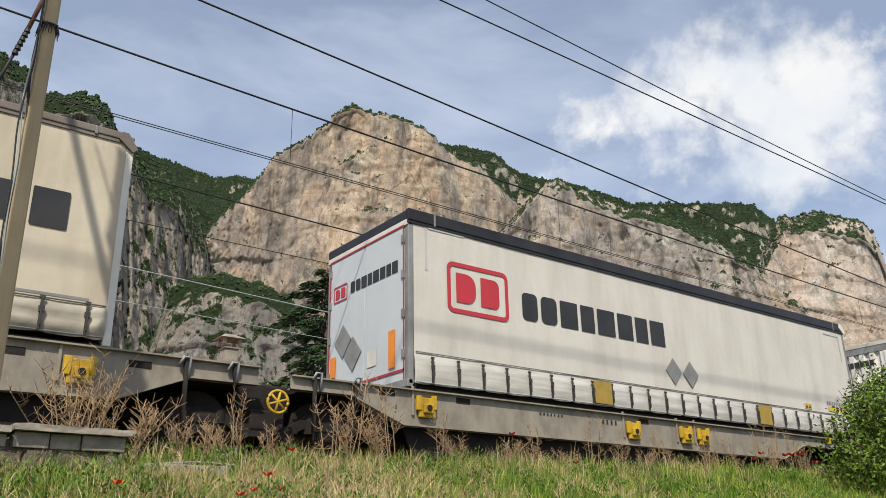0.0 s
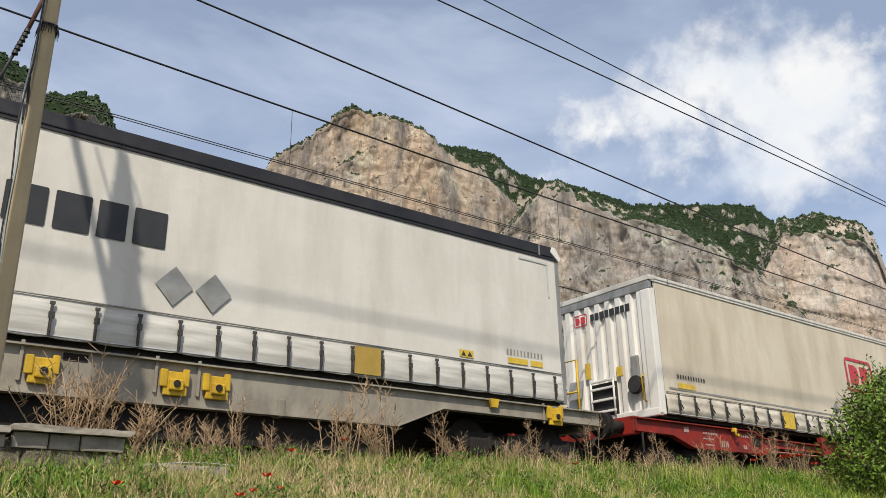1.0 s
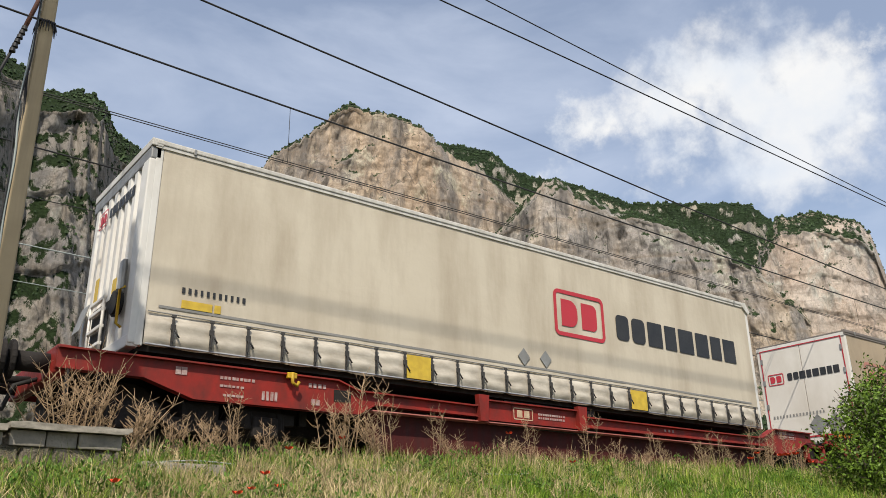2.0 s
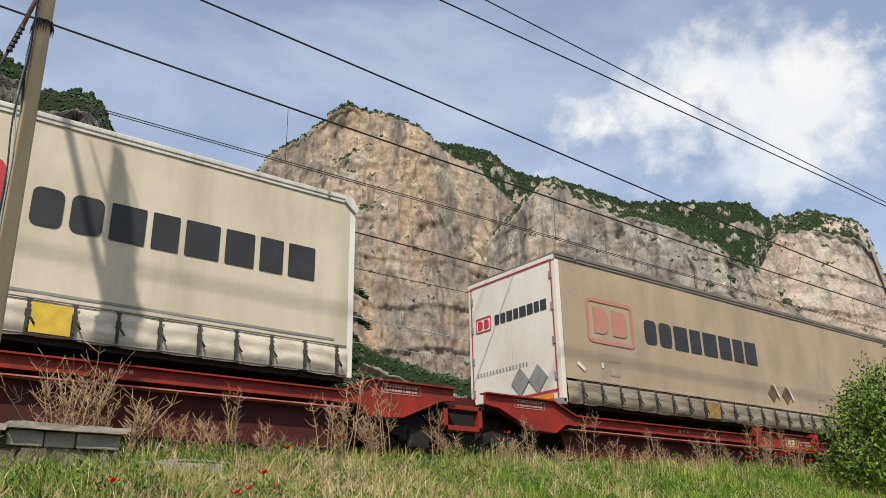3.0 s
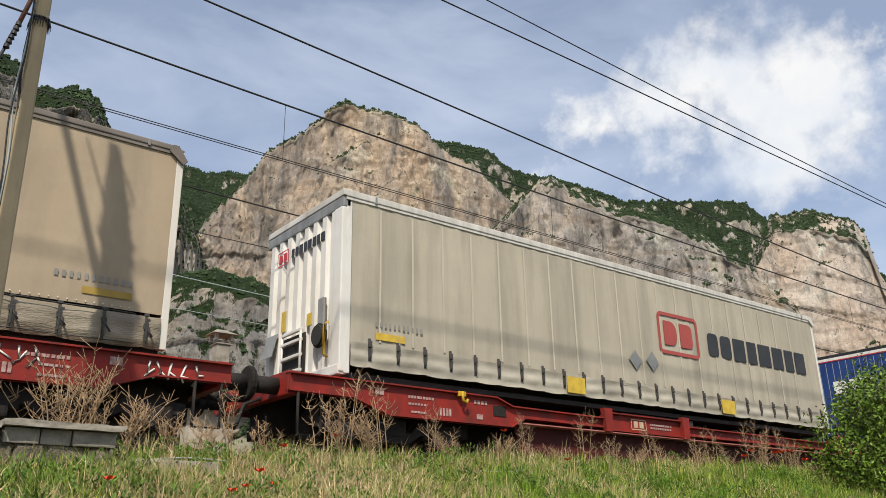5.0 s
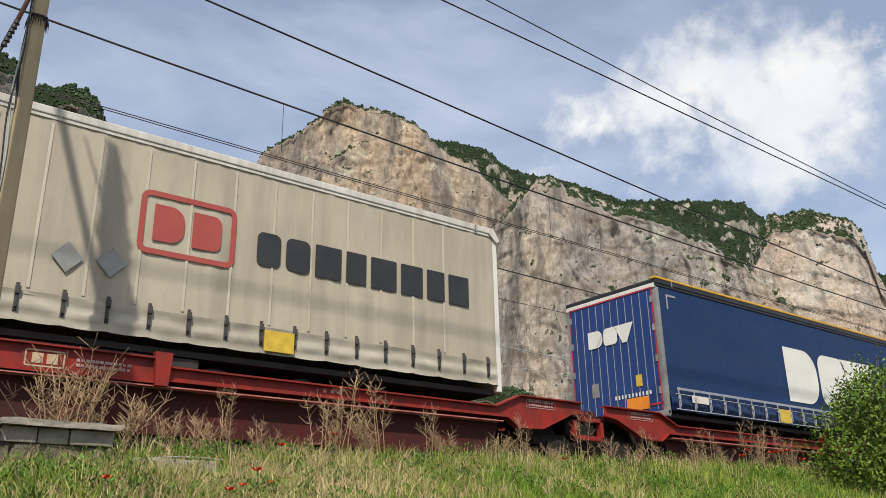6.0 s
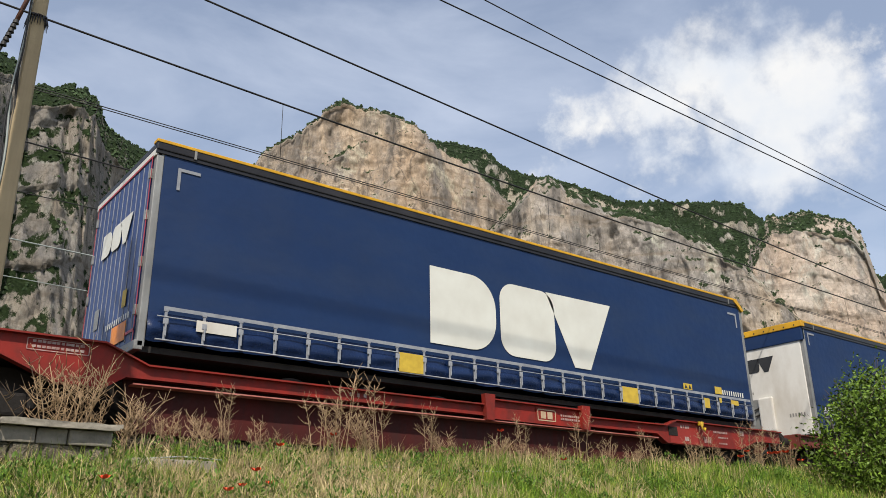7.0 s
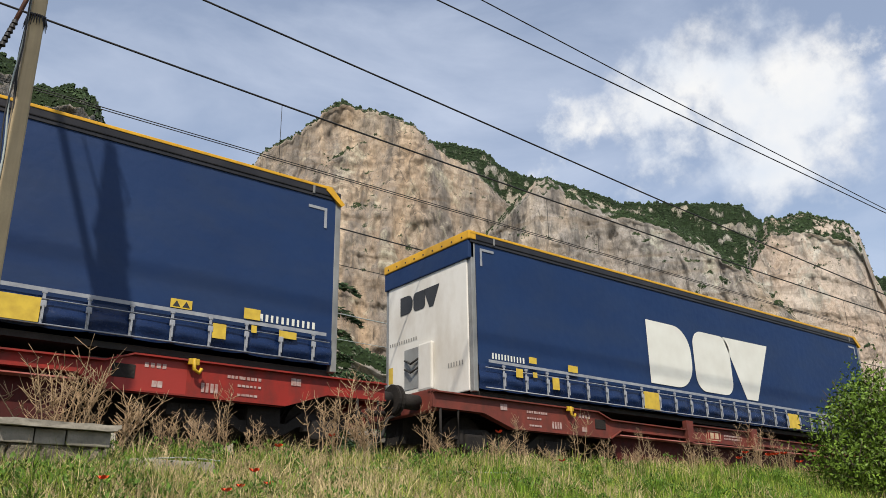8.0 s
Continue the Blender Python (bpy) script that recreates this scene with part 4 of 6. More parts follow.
        for u0, v0, u1, v1 in ((0.10, 0.06, 0.13, high - 0.09), (WIDTH - 0.12, 0.06, WIDTH - 0.09, high - 0.09), (0.10, high - 0.09, WIDTH - 0.09, high - 0.06), (1.1, 0.19, WIDTH - 0.09, 0.23)):
            decal("red_tape", rect(u0, v0, u1, v1), M["red_tape"], t, end_place, 0.022)
        if layout == "E":
            bm = bmesh.new()
            for k in range(11):
                y = 0.22 + k * 0.205
                add_box(bm, -0.020, y, 0.10, -0.012, y + 0.014, high - 0.12)
            part("door_ribs", bm, M["strap_pale"], t, "thin pale upright ribs on the doors")
            carrier_mark(t, 0.62, 1.62, 0.29, M["print_white"], end_place, 0.03)
            decal("placard", rect(0.62, 0.55, 0.82, 0.85), M["placard"], t, end_place, 0.02)
            decal("orange_plate", rect(1.55, 0.14, 2.12, 0.40), M["orange"], t, end_place, 0.026)
            decal("orange_plate", rect(1.84, 0.62, 2.00, 0.86), M["yellow_plate"], t, end_place, 0.024)
            bar_row("code_bars", 1.25, 0.42, 2.25, 0.50, 11, M["print_white"], t, end_place, 0.026)
        else:
            rise = 0.0 if layout == "A" else -0.11
            forwarder_mark(t, 0.24, 1.78 + rise, 0.35, M["print_red"], M["print_dark"], end_place, 0.02, u_word=0.82, word_len=1.46, word_h=0.20, word_v=1.85 + rise)
            if layout == "A":
                diamond(t, 0.60, 1.03, 0.30, M["placard"], end_place, 0.02)
                diamond(t, 0.93, 0.75, 0.30, M["placard"], end_place, 0.02)
                decal("orange_plate", rect(2.03, 0.29, 2.21, 0.90), M["orange"], t, end_place, 0.03)
                decal("orange_plate", rect(0.19, 0.44, 0.37, 0.80), M["orange"], t, end_place, 0.03)
                decal("sticker", rect(1.38, 0.42, 1.66, 0.70), M["panel_white"], t, end_place, 0.02)
            else:
                diamond(t, 1.48, 0.50, 0.27, M["placard"], end_place, 0.02)
                diamond(t, 1.96, 0.49, 0.27, M["placard"], end_place, 0.02)
                bar_row("web_bars", 0.24, 0.78, 1.75, 0.85, 16, M["print_grey"], t, end_place, 0.02)
                decal("orange_plate", rect(1.7, 0.07, 2.35, 0.17), M["orange"], t, end_place, 0.036)
    else:
        if layout == "F":
            part("front_wall", box(-0.02, 0.10, 0.0, 0.03, WIDTH - 0.10, 2.30, 0.02), M[door], t, "smooth white front wall")
            part("front_header", box(-0.05, 0.0, 2.28, 0.08, WIDTH, high, 0.02), M["tarp_blue"], t)
            part("front_rail", box(-0.07, -0.04, high, 0.10, WIDTH, top + 0.03, 0.02), M[trim], t, "riveted yellow top rail")
            for k in range(9):
                part("rivet", disc(-0.072, 0.15 + k * 0.28, top - 0.07, 0.018, 0.012, "X", 8), M["black_rail"], t)
            carrier_mark(t, 0.50, 1.68, 0.27, M["print_dark"], end_place, 0.024)
            part("front_recess_panel", box(-0.028, 1.45, 0.26, -0.018, 1.92, 1.00), M["placard"], t)
            part("connector_box", box(-0.10, 1.02, 0.16, -0.02, 1.42, 1.02, 0.04), M["panel_white"], t)
            for z in (0.42, 0.58):
                part("hose", tube([(-0.05, 1.45, z + 0.2), (-0.09, 1.65, z + 0.12), (-0.05, 1.88, z + 0.22)], 0.02, 5), M["rubber"], t)
            bar_row("code_bars", 1.9, 0.46, 2.35, 0.54, 6, M["print_grey"], t, end_place, 0.024)
            bar_row("code_bars", 0.16, 1.14, 1.05, 1.20, 12, M["print_grey"], t, end_place, 0.024)
            decal("yellow_plate", rect(0.13, 0.45, 0.26, 0.75), M["yellow_plate"], t, end_place, 0.024)
        else:
            part("front_wall", ribbed_panel(0.10, WIDTH - 0.10, 0.10, top - 0.26, 8, 0.06), M[door], t, "white pressed-steel front wall with upright ribs")
            part("front_header", box(-0.07, 0.0, top - 0.28, 0.08, WIDTH, top - 0.10, 0.02), M["alu"], t)
            part("front_rail", box(-0.08, -0.03, top - 0.10, 0.08, WIDTH, top + 0.01, 0.015), M["white_rail"], t)
            part("front_beam", box(-0.09, 0.02, -0.04, 0.06, WIDTH - 0.02, 0.12, 0.02), M["panel_white"], t)
            part("front_post", box(-0.085, 0.0, 0.0, 0.02, 0.24, top - 0.28, 0.02), M["panel_white"], t)
            forwarder_mark(t, 0.40, 2.14, 0.30, M["print_red"], M["print_dark"], end_place, 0.068, u_word=0.90, word_len=1.10, word_h=0.155, word_v=2.19)
            # flat black panel painted for a shaded hollow behind the ladder
            part("front_recess_panel", box(-0.075, 1.05, 0.12, -0.066, 1.80, 0.80), M["chassis"], t)
            ladder = bmesh.new()
            for y in (1.10, 1.72):
                add_tube(ladder, [(-0.13, y, 0.08), (-0.13, y, 0.85)], 0.022, 6)
            for z in (0.18, 0.42, 0.66, 0.82):
                add_box(ladder, -0.15, 1.08, z, -0.10, 1.74, z + 0.05, 0.01)
            part("ladder", ladder, M["panel_white"], t, "white steel step ladder")
            part("cable_box", box(-0.13, 0.42, 0.55, -0.065, 0.60, 1.22, 0.03), M["placard"], t)
            part("cable_drum", disc(-0.13, 0.52, 0.62, 0.19, 0.10, "X", 16, 0.03), M["rubber"], t)
            part("sticker", box(-0.07, 0.88, 0.88, -0.064, 1.04, 1.08), M["yellow_plate"], t)
            part("sticker", box(-0.07, 1.75, 0.95, -0.064, 1.9, 1.3), M["yellow_plate"], t)
            part("flap", prism([(-0.20, 0.55), (-0.19, 0.55), (-0.09, 0.95), (-0.10, 0.95)], 1.95, 2.35), M["placard"], t)
            part("grab_rail", tube([(-0.10, 0.30, 0.25), (-0.16, 0.32, 0.30), (-0.16, 0.32, 0.75), (-0.10, 0.30, 0.80)], 0.02, 6), M["yellow_iron"], t)
    return t


trailer("dirty cream curtain-sided trailer with faded dark print on a grey wagon", -18.05, "tarp_cream", "skirt_greige", "brown_rail", "front", "B", 1, posts_mat="panel_white", yellow="dull_amber", yellow_at=(4.02, 9.3), rail_drop=0.10, top=2.84, low=0.06)
trailer("clean white curtain-sided trailer with black roof rail on a grey wagon", 0.0, "tarp_white", "skirt_white", "black_rail", "rear", "A", 2, yellow="dull_amber", yellow_at=(4.02, 8.92), rail_drop=0.20, door="panel_pale", bulge=0.028, top=2.87, low=0.01, skirt_top=0.49)
trailer("cream curtain-sided trailer with ribbed white front on a red wagon", 16.27, "tarp_cream", "skirt_cream", "white_rail", "front", "B", 3, posts_mat="panel_white", yellow_at=(4.05, 9.25), rail_drop=0.07, tilt=True, top=2.82, low=0.0, skirt_top=0.43, tip=0.4)
trailer("grimy tan curtain-sided trailer with faded red print on a red wagon", 34.26, "tarp_tan", "skirt_tan", "brown_rail", "rear", "C", 4, yellow="rusty_amber", yellow_at=(4.05, 9.25), rail_drop=0.08, tilt=True, sag=0.008, door="panel_cream", top=2.81, low=-0.02, skirt_top=0.38, posts_mat="panel_cream")
trailer("greyish creased curtain-sided trailer with ribbed white front on a red wagon", 50.5, "tarp_greige", "skirt_greige", "white_rail", "front", "D", 5, posts_mat="panel_white", fold=0.018, yellow_at=(4.55, 9.08), rail_drop=0.11, bulge=0.004, top=2.87, low=0.10, skirt_top=0.46)
trailer("navy blue curtain-sided trailer with yellow roof trim on a red wagon", 68.54, "tarp_blue", "skirt_blue", "black_rail", "rear", "E", 6, strap="strap_pale", yellow_at=(3.92, 8.88), trim="yellow_trim", rail_drop=0.13, door="panel_blue", top=2.82, low=0.075, skirt_top=0.44)
trailer("navy blue curtain-sided trailer with white front wall on a red wagon", 84.78, "tarp_blue", "skirt_blue", "black_rail", "front", "F", 7, strap="strap_pale", yellow_at=(4.22, 9.25), trim="yellow_trim", rail_drop=0.13, top=2.75, low=0.04, skirt_top=0.44)


# ---- pocket wagons: two halves on three bogies ----
SPINS = []
JOINT = 15.825
Z = RAIL_Z


def wheelset():
    bm = bmesh.new()
    for y in (-0.755, 0.755):
        s = 1 if y > 0 else -1
        for r, a, b in ((0.46, 0.0, 0.13), (0.485, -0.03, 0.0)):
            turn = Matrix.Translation((0, y - s * 0.065 + s * (a + b) / 2, 0)) @ pose(0, 0, 0, 90, 0, 0)
            bmesh.ops.create_cone(bm, cap_ends=True, segments=28, radius1=r, radius2=r, depth=b - a, matrix=turn)
        turn = Matrix.Translation((0, y + s * 0.14, 0)) @ pose(0, 0, 0, 90, 0, 0)
        bmesh.ops.create_cone(bm, cap_ends=True, segments=12, radius1=0.14, radius2=0.12, depth=0.25, matrix=turn)
        add_box(bm, -0.05, y + s * 0.07, 0.16, 0.05, y + s * 0.08, 0.36)
    add_tube(bm, [(0, -0.9, 0), (0, 0.9, 0)], 0.08, 10)
    return as_mesh("wheelset", bm, M["shaded_wheel_steel"])


def bogie(parent, x):
    mid = TRACK_Y - SIDE_Y
    for s in (-1, 1):
        y = mid + s * 1.02
        frame_bm = prism([(x - 1.35, 0.52), (x - 1.35, 0.66), (x - 0.6, 0.70), (x - 0.35, 0.52), (x + 0.35, 0.52), (x + 0.6, 0.70), (x + 1.35, 0.66), (x + 1.35, 0.52), (x + 0.55, 0.50), (x + 0.3, 0.36), (x - 0.3, 0.36), (x - 0.55, 0.50)], y - 0.06, y + 0.06)
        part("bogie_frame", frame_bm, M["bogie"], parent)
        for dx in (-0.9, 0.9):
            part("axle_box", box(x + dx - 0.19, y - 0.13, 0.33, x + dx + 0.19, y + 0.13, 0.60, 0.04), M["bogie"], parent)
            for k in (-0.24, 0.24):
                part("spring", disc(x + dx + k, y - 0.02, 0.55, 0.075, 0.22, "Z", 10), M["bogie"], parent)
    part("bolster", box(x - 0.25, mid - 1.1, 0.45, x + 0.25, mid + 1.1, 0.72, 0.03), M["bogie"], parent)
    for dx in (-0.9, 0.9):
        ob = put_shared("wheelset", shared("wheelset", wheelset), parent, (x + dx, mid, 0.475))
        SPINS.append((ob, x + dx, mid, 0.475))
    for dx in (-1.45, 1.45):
        part("brake_rod", tube([(x + dx * 0.9, mid - 0.95, 0.35), (x + dx * 0.9, mid + 0.95, 0.35)], 0.04, 6), M["bogie"], parent)


def buffers(parent, x, s, paint):
    mid = TRACK_Y - SIDE_Y
    part("end_beam", box(x, 0.05, 0.90, x - s * 0.16, WIDTH - 0.05, 1.24, 0.02), M[paint], parent)
    for y in (mid - 0.875, mid + 0.875):
        b = part("buffer", tube([(x, y, 1.06), (x + s * 0.36, y, 1.06)], 0.12, 14), M["bogie"], parent)
        part("buffer_head", disc(x + s * 0.42, y, 1.06, 0.24, 0.06, "X", 18, 0.012), M["bogie"], b)
    part("coupling_hook", tube([(x, mid, 1.0), (x + s * 0.32, mid, 0.98), (x + s * 0.38, mid, 1.05)], 0.05, 8), M["bogie"], parent)
    part("brake_hose", tube([(x, mid - 0.4, 0.95), (x + s * 0.25, mid - 0.4, 0.85), (x + s * 0.35, mid - 0.4, 0.55), (x + s * 0.50, mid - 0.4, 0.50)], 0.03, 6), M["rubber"], parent)


def red_outline(mirror):
    o = [(-0.86, 2.35), (2.9, 2.34), (3.25, 2.22), (5.45, 2.20), (5.7, 2.31), (7.75, 2.31), (7.95, 2.21), (13.44, 2.20), (13.98, 2.42), (15.50, 2.42),
         (15.50, 2.22), (15.22, 2.18), (14.50, 1.88), (13.95, 1.86), (13.70, 2.02), (8.0, 2.02), (7.75, 1.98), (5.7, 1.98), (5.45, 2.02), (3.55, 2.03), (3.25, 1.87), (0.80, 1.87), (0.15, 2.08), (-0.86, 2.09)]
    o = [((2 * JOINT - x) if mirror else x, z - Z) for x, z in o]
    return o


def grey_outline(mirror):
    high = 2.35 if mirror else 2.41
    o = [(-0.80, high), (15.58, high - 0.005), (15.58, 2.15), (14.65, 2.15), (13.72, 1.79), (3.60, 1.78), (2.75, 2.11), (-0.80, 2.10)]
    return [((2 * JOINT - x) if mirror else x, z - Z) for x, z in o]


def wagon(label, off, kind, paint, extras):
    w = thing("pocket_wagon", label, "railway wagon", group="wagons of the train")
    ROLLING.append((w, off, SIDE_Y, RAIL_Z, 0.0))
    for mirror in (False, True):
        X = (lambda x: 2 * JOINT - x) if mirror else (lambda x: x)
        outline = red_outline(mirror) if kind == "red" else grey_outline(mirror)
        for y0 in (0.0, WIDTH - 0.03):
            part("side_sill", prism(outline, y0, y0 + 0.03), M[paint], w)
        # flanges along the upper and lower edge of the near sill
        n_top = 10 if kind == "red" else 2
        bm = bmesh.new()
        for (xa, za), (xb, zb) in zip(outline[:n_top], outline[1:n_top]):
            add_prism(bm, [(xa, za - 0.022), (xa, za), (xb, zb), (xb, zb - 0.022)], -0.07, 0.12)
        part("top_flange", bm, M[paint], w)
        bm = bmesh.new()
        low = outline[n_top:]
        for (xa, za), (xb, zb) in zip(low, low[1:]):
            add_prism(bm, [(xa, za), (xa, za + 0.02), (xb, zb + 0.02), (xb, zb)], -0.045, 0.10)
        part("bottom_flange", bm, M[paint], w)
        # pocket tray, its red sides darkened in the colour for recess shade
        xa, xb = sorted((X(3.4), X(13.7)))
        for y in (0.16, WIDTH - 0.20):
            part("pocket_side", prism([(xa, 0.95), (xb, 0.95), (xb - 0.25, 0.24), (xa + 0.25, 0.24)], y, y + 0.04), M["pocket_shade_red" if kind == "red" else "bogie"], w)
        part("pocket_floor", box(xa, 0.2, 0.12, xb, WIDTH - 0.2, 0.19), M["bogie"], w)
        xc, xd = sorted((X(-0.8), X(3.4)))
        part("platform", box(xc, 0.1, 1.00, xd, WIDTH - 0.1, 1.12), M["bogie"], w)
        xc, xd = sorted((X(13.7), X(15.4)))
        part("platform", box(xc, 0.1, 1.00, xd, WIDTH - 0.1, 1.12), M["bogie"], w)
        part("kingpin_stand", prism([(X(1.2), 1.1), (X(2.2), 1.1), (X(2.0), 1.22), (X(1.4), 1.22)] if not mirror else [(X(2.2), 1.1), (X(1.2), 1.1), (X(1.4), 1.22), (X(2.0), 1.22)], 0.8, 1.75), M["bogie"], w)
        for x in (5.5, 7.9, 10.6) if kind == "grey" else ():
            part("pocket_bracket", box(X(x) - 0.05, -0.02, 0.62, X(x) + 0.05, 0.2, 0.86, 0.01), M[paint], w)
        buffers(w, X(-0.86), -1 if not mirror else 1, paint)
        # end step and grab iron
        xs = X(-0.55)
        st = bmesh.new()
        add_tube(st, [(xs - 0.18, -0.02, 0.95), (xs - 0.18, -0.02, 0.35), (xs + 0.18, -0.02, 0.35), (xs + 0.18, -0.02, 0.95)], 0.022, 6)
        part("step", st, M["bogie"], w)
        if kind == "red":
            xp, xq = sorted((X(3.5), X(13.6)))
            # flange in a paler, pinker red than the sill
            part("pocket_rail", box(xp, -0.03, 0.795, xq, 0.158, 0.812), M["pale_red"], w, "pale red flange along the pocket")
            for x0, x1 in ((5.50, 5.66), (7.78, 7.94)):
                a, b = sorted((X(x0), X(x1)))
                part("stanchion", prism([(a - 0.03, 1.22), (b + 0.03, 1.22), (b, 0.80), (a, 0.80)], -0.10, 0.0), M[paint], w)
            a, b = sorted((X(6.25), X(6.75)))
            part("plate", box(a, -0.012, 0.86, b, -0.004, 1.12), M["wagon_red"], w)
            ring_decal("plate_frame", a + 0.03, 0.89, b - 0.03, 1.09, 0.018, 0.03, M["plate_cream"], w, lift=0.014)
            decal("plate_shape", rect(a + 0.11, 0.93, a + 0.23, 1.05), M["plate_cream"], w, lift=0.014)
            decal("plate_shape", rect(a + 0.27, 0.93, a + 0.39, 1.05), M["plate_cream"], w, lift=0.014)
            for v in (1.00, 0.94):
                bar_row("stencil_bars", b + 0.10, v, b + 0.75, v + 0.035, 12, M["stencil"], w, lift=0.006, seed=int(v * 100), fill=0.8)
            # stencils on the deep end plate and by the joint
            a, b = sorted((X(14.15), X(14.85)))
            ring_decal("stencil_frame", a, 1.08, b, 1.22, 0.010, 0.012, M["stencil"], w, lift=0.006)
            for v in (1.17, 1.11):
                bar_row("stencil_bars", a + 0.06, v, b - 0.06, v + 0.03, 11, M["stencil"], w, lift=0.006, seed=3, fill=0.85)
            for x, v0, v1, wd, n in ((1.15, 1.02, 1.06, 0.5, 9), (1.15, 0.92, 0.95, 0.35, 6), (1.75, 0.80, 0.92, 0.25, 4), (1.2, 0.80, 0.83, 0.3, 5), (2.45, 1.04, 1.10, 0.3, 4), (2.5, 0.80, 0.88, 0.14, 2), (0.55, 1.02, 1.12, 0.16, 2)):
                a, b = sorted((X(x), X(x + wd)))
                bar_row("stencil_bars", a, v0, b, v1, n, M["stencil"], w, lift=0.006, seed=n, fill=0.8)
            for x in (10.2, 10.32, 10.44):
                a, b = sorted((X(x), X(x + 0.05)))
                decal("mark", rect(a, 0.95, b, 1.0), M["stencil"], w, lift=0.006)
            hook = bmesh.new()
            hx = X(2.15)
            add_tube(hook, [(hx, -0.09, 1.20), (hx, -0.10, 1.06), (hx + 0.07, -0.10, 1.02), (hx + 0.10, -0.10, 1.08)], 0.025, 6)
            add_box(hook, hx - 0.07, -0.10, 1.12, hx + 0.07, -0.04, 1.20, 0.01)
            part("lashing_hook", hook, M["yellow_iron"], w, "yellow lashing hook")
            part("hatch", box(X(3.0) - 0.14, -0.012, 0.88, X(3.0) + 0.14, 0.0, 1.05, 0.004), M["bogie"], w)
        else:
            for x, z0 in ((13.3, 0.78), (8.55, 0.75), (7.0, 0.76), (6.45, 0.76), (0.35, 0.74 + 0.14)):
                c = X(x)
                br = bmesh.new()
                add_box(br, c - 0.15, -0.07, z0, c + 0.15, -0.02, z0 + 0.30, 0.012)
                add_box(br, c - 0.20, -0.085, z0 + 0.10, c - 0.11, -0.03, z0 + 0.32, 0.012)
                add_box(br, c + 0.09, -0.085, z0 + 0.12, c + 0.17, -0.03, z0 + 0.34, 0.012)
                add_box(br, c - 0.09, -0.12, z0 + 0.06, c + 0.09, -0.06, z0 + 0.20, 0.02)
                b = part("spigot_bracket", br, M["yellow_iron"], w, "yellow folding container bracket")
                part("bracket_eye", disc(c, -0.125, z0 + 0.14, 0.045, 0.02, "Y", 12), M["bogie"], b)
                part("bracket_frame", box(c - 0.26, -0.03, z0 + 0.02, c - 0.22, 0.0, 1.24, 0.006), M[paint], w)
            for x in (14.0, 12.55, 8.2):
                c = X(x)
                # flat near-black plates, the shade of small hollows put into the colour
                part("recess_patch", box(c - 0.14, -0.006, 1.06, c + 0.14, 0.0, 1.15), M["bogie"], w)
            for x in (14.55, 15.2):
                c = X(x)
                part("loop", tube([(c - 0.07, -0.05, 1.15), (c - 0.03, -0.08, 1.25), (c + 0.05, -0.08, 1.25), (c + 0.05, -0.05, 1.0)], 0.022, 6), M["strap_pale"], w)
            st = bmesh.new()
            c = X(14.9)
            add_tube(st, [(c - 0.33, -0.04, 1.2), (c - 0.33, -0.04, 0.45), (c + 0.33, -0.04, 0.45), (c + 0.33, -0.04, 1.2)], 0.035, 6)
            part("joint_step", st, M["bogie"], w)
            a, b = sorted((X(8.9), X(9.35)))
            bar_row("maker_bars", a, 0.98, b, 1.06, 4, M["print_dark"], w, lift=0.006, seed=4)
            bar_row("stencil_bars", X(10.6) - 0.3, 1.02, X(10.6) + 0.3, 1.06, 7, M["print_dark"], w, lift=0.006, seed=6)
            part("top_hook", prism([(X(1.75) - 0.1, 1.2), (X(1.75) + 0.1, 1.2), (X(1.75) + 0.06, 1.06), (X(1.75) - 0.06, 1.06)], -0.10, -0.05), M["yellow_iron"], w)
            # black strip added to paint the shaded gap under the skirt
            part("gap_shade_strip", box(min(X(3.5), X(13.6)), 0.02, 1.262 - (0.06 if mirror else 0), max(X(3.5), X(13.6)), 0.14, 1.29 - (0.06 if mirror else 0), 0.005), M["chassis"], w)
    for x in (1.0, JOINT, 2 * JOINT - 1.0):
        bogie(w, x)
    # dark beam added to close the bright view under the wagon
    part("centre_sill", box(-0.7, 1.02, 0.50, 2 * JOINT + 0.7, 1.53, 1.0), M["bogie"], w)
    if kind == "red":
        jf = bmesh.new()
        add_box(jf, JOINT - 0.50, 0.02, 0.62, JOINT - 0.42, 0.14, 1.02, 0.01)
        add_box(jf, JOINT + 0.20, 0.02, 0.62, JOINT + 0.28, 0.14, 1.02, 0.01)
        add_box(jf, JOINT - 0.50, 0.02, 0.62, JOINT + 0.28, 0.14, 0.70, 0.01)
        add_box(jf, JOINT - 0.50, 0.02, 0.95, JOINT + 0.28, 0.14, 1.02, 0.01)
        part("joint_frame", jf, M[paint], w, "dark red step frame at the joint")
        # joint cover uses the same red with shade painted in
        part("joint_cover", prism([(JOINT - 0.42, 1.02), (JOINT + 0.42, 1.02), (JOINT + 0.36, 1.20), (JOINT - 0.36, 1.20)], 0.30, 2.2), M["pocket_shade_red"], w)
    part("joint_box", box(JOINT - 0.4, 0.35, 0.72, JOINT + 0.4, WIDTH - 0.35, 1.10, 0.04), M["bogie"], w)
    if kind == "grey":
        hw = bmesh.new()
        pts = [(JOINT + 0.03 + 0.15 * math.cos(k * math.pi / 12), -0.06, 0.80 + 0.15 * math.sin(k * math.pi / 12)) for k in range(25)]
        add_tube(hw, pts, 0.02, 6)
        for k in range(3):
            a = k * math.pi / 3 + 0.3
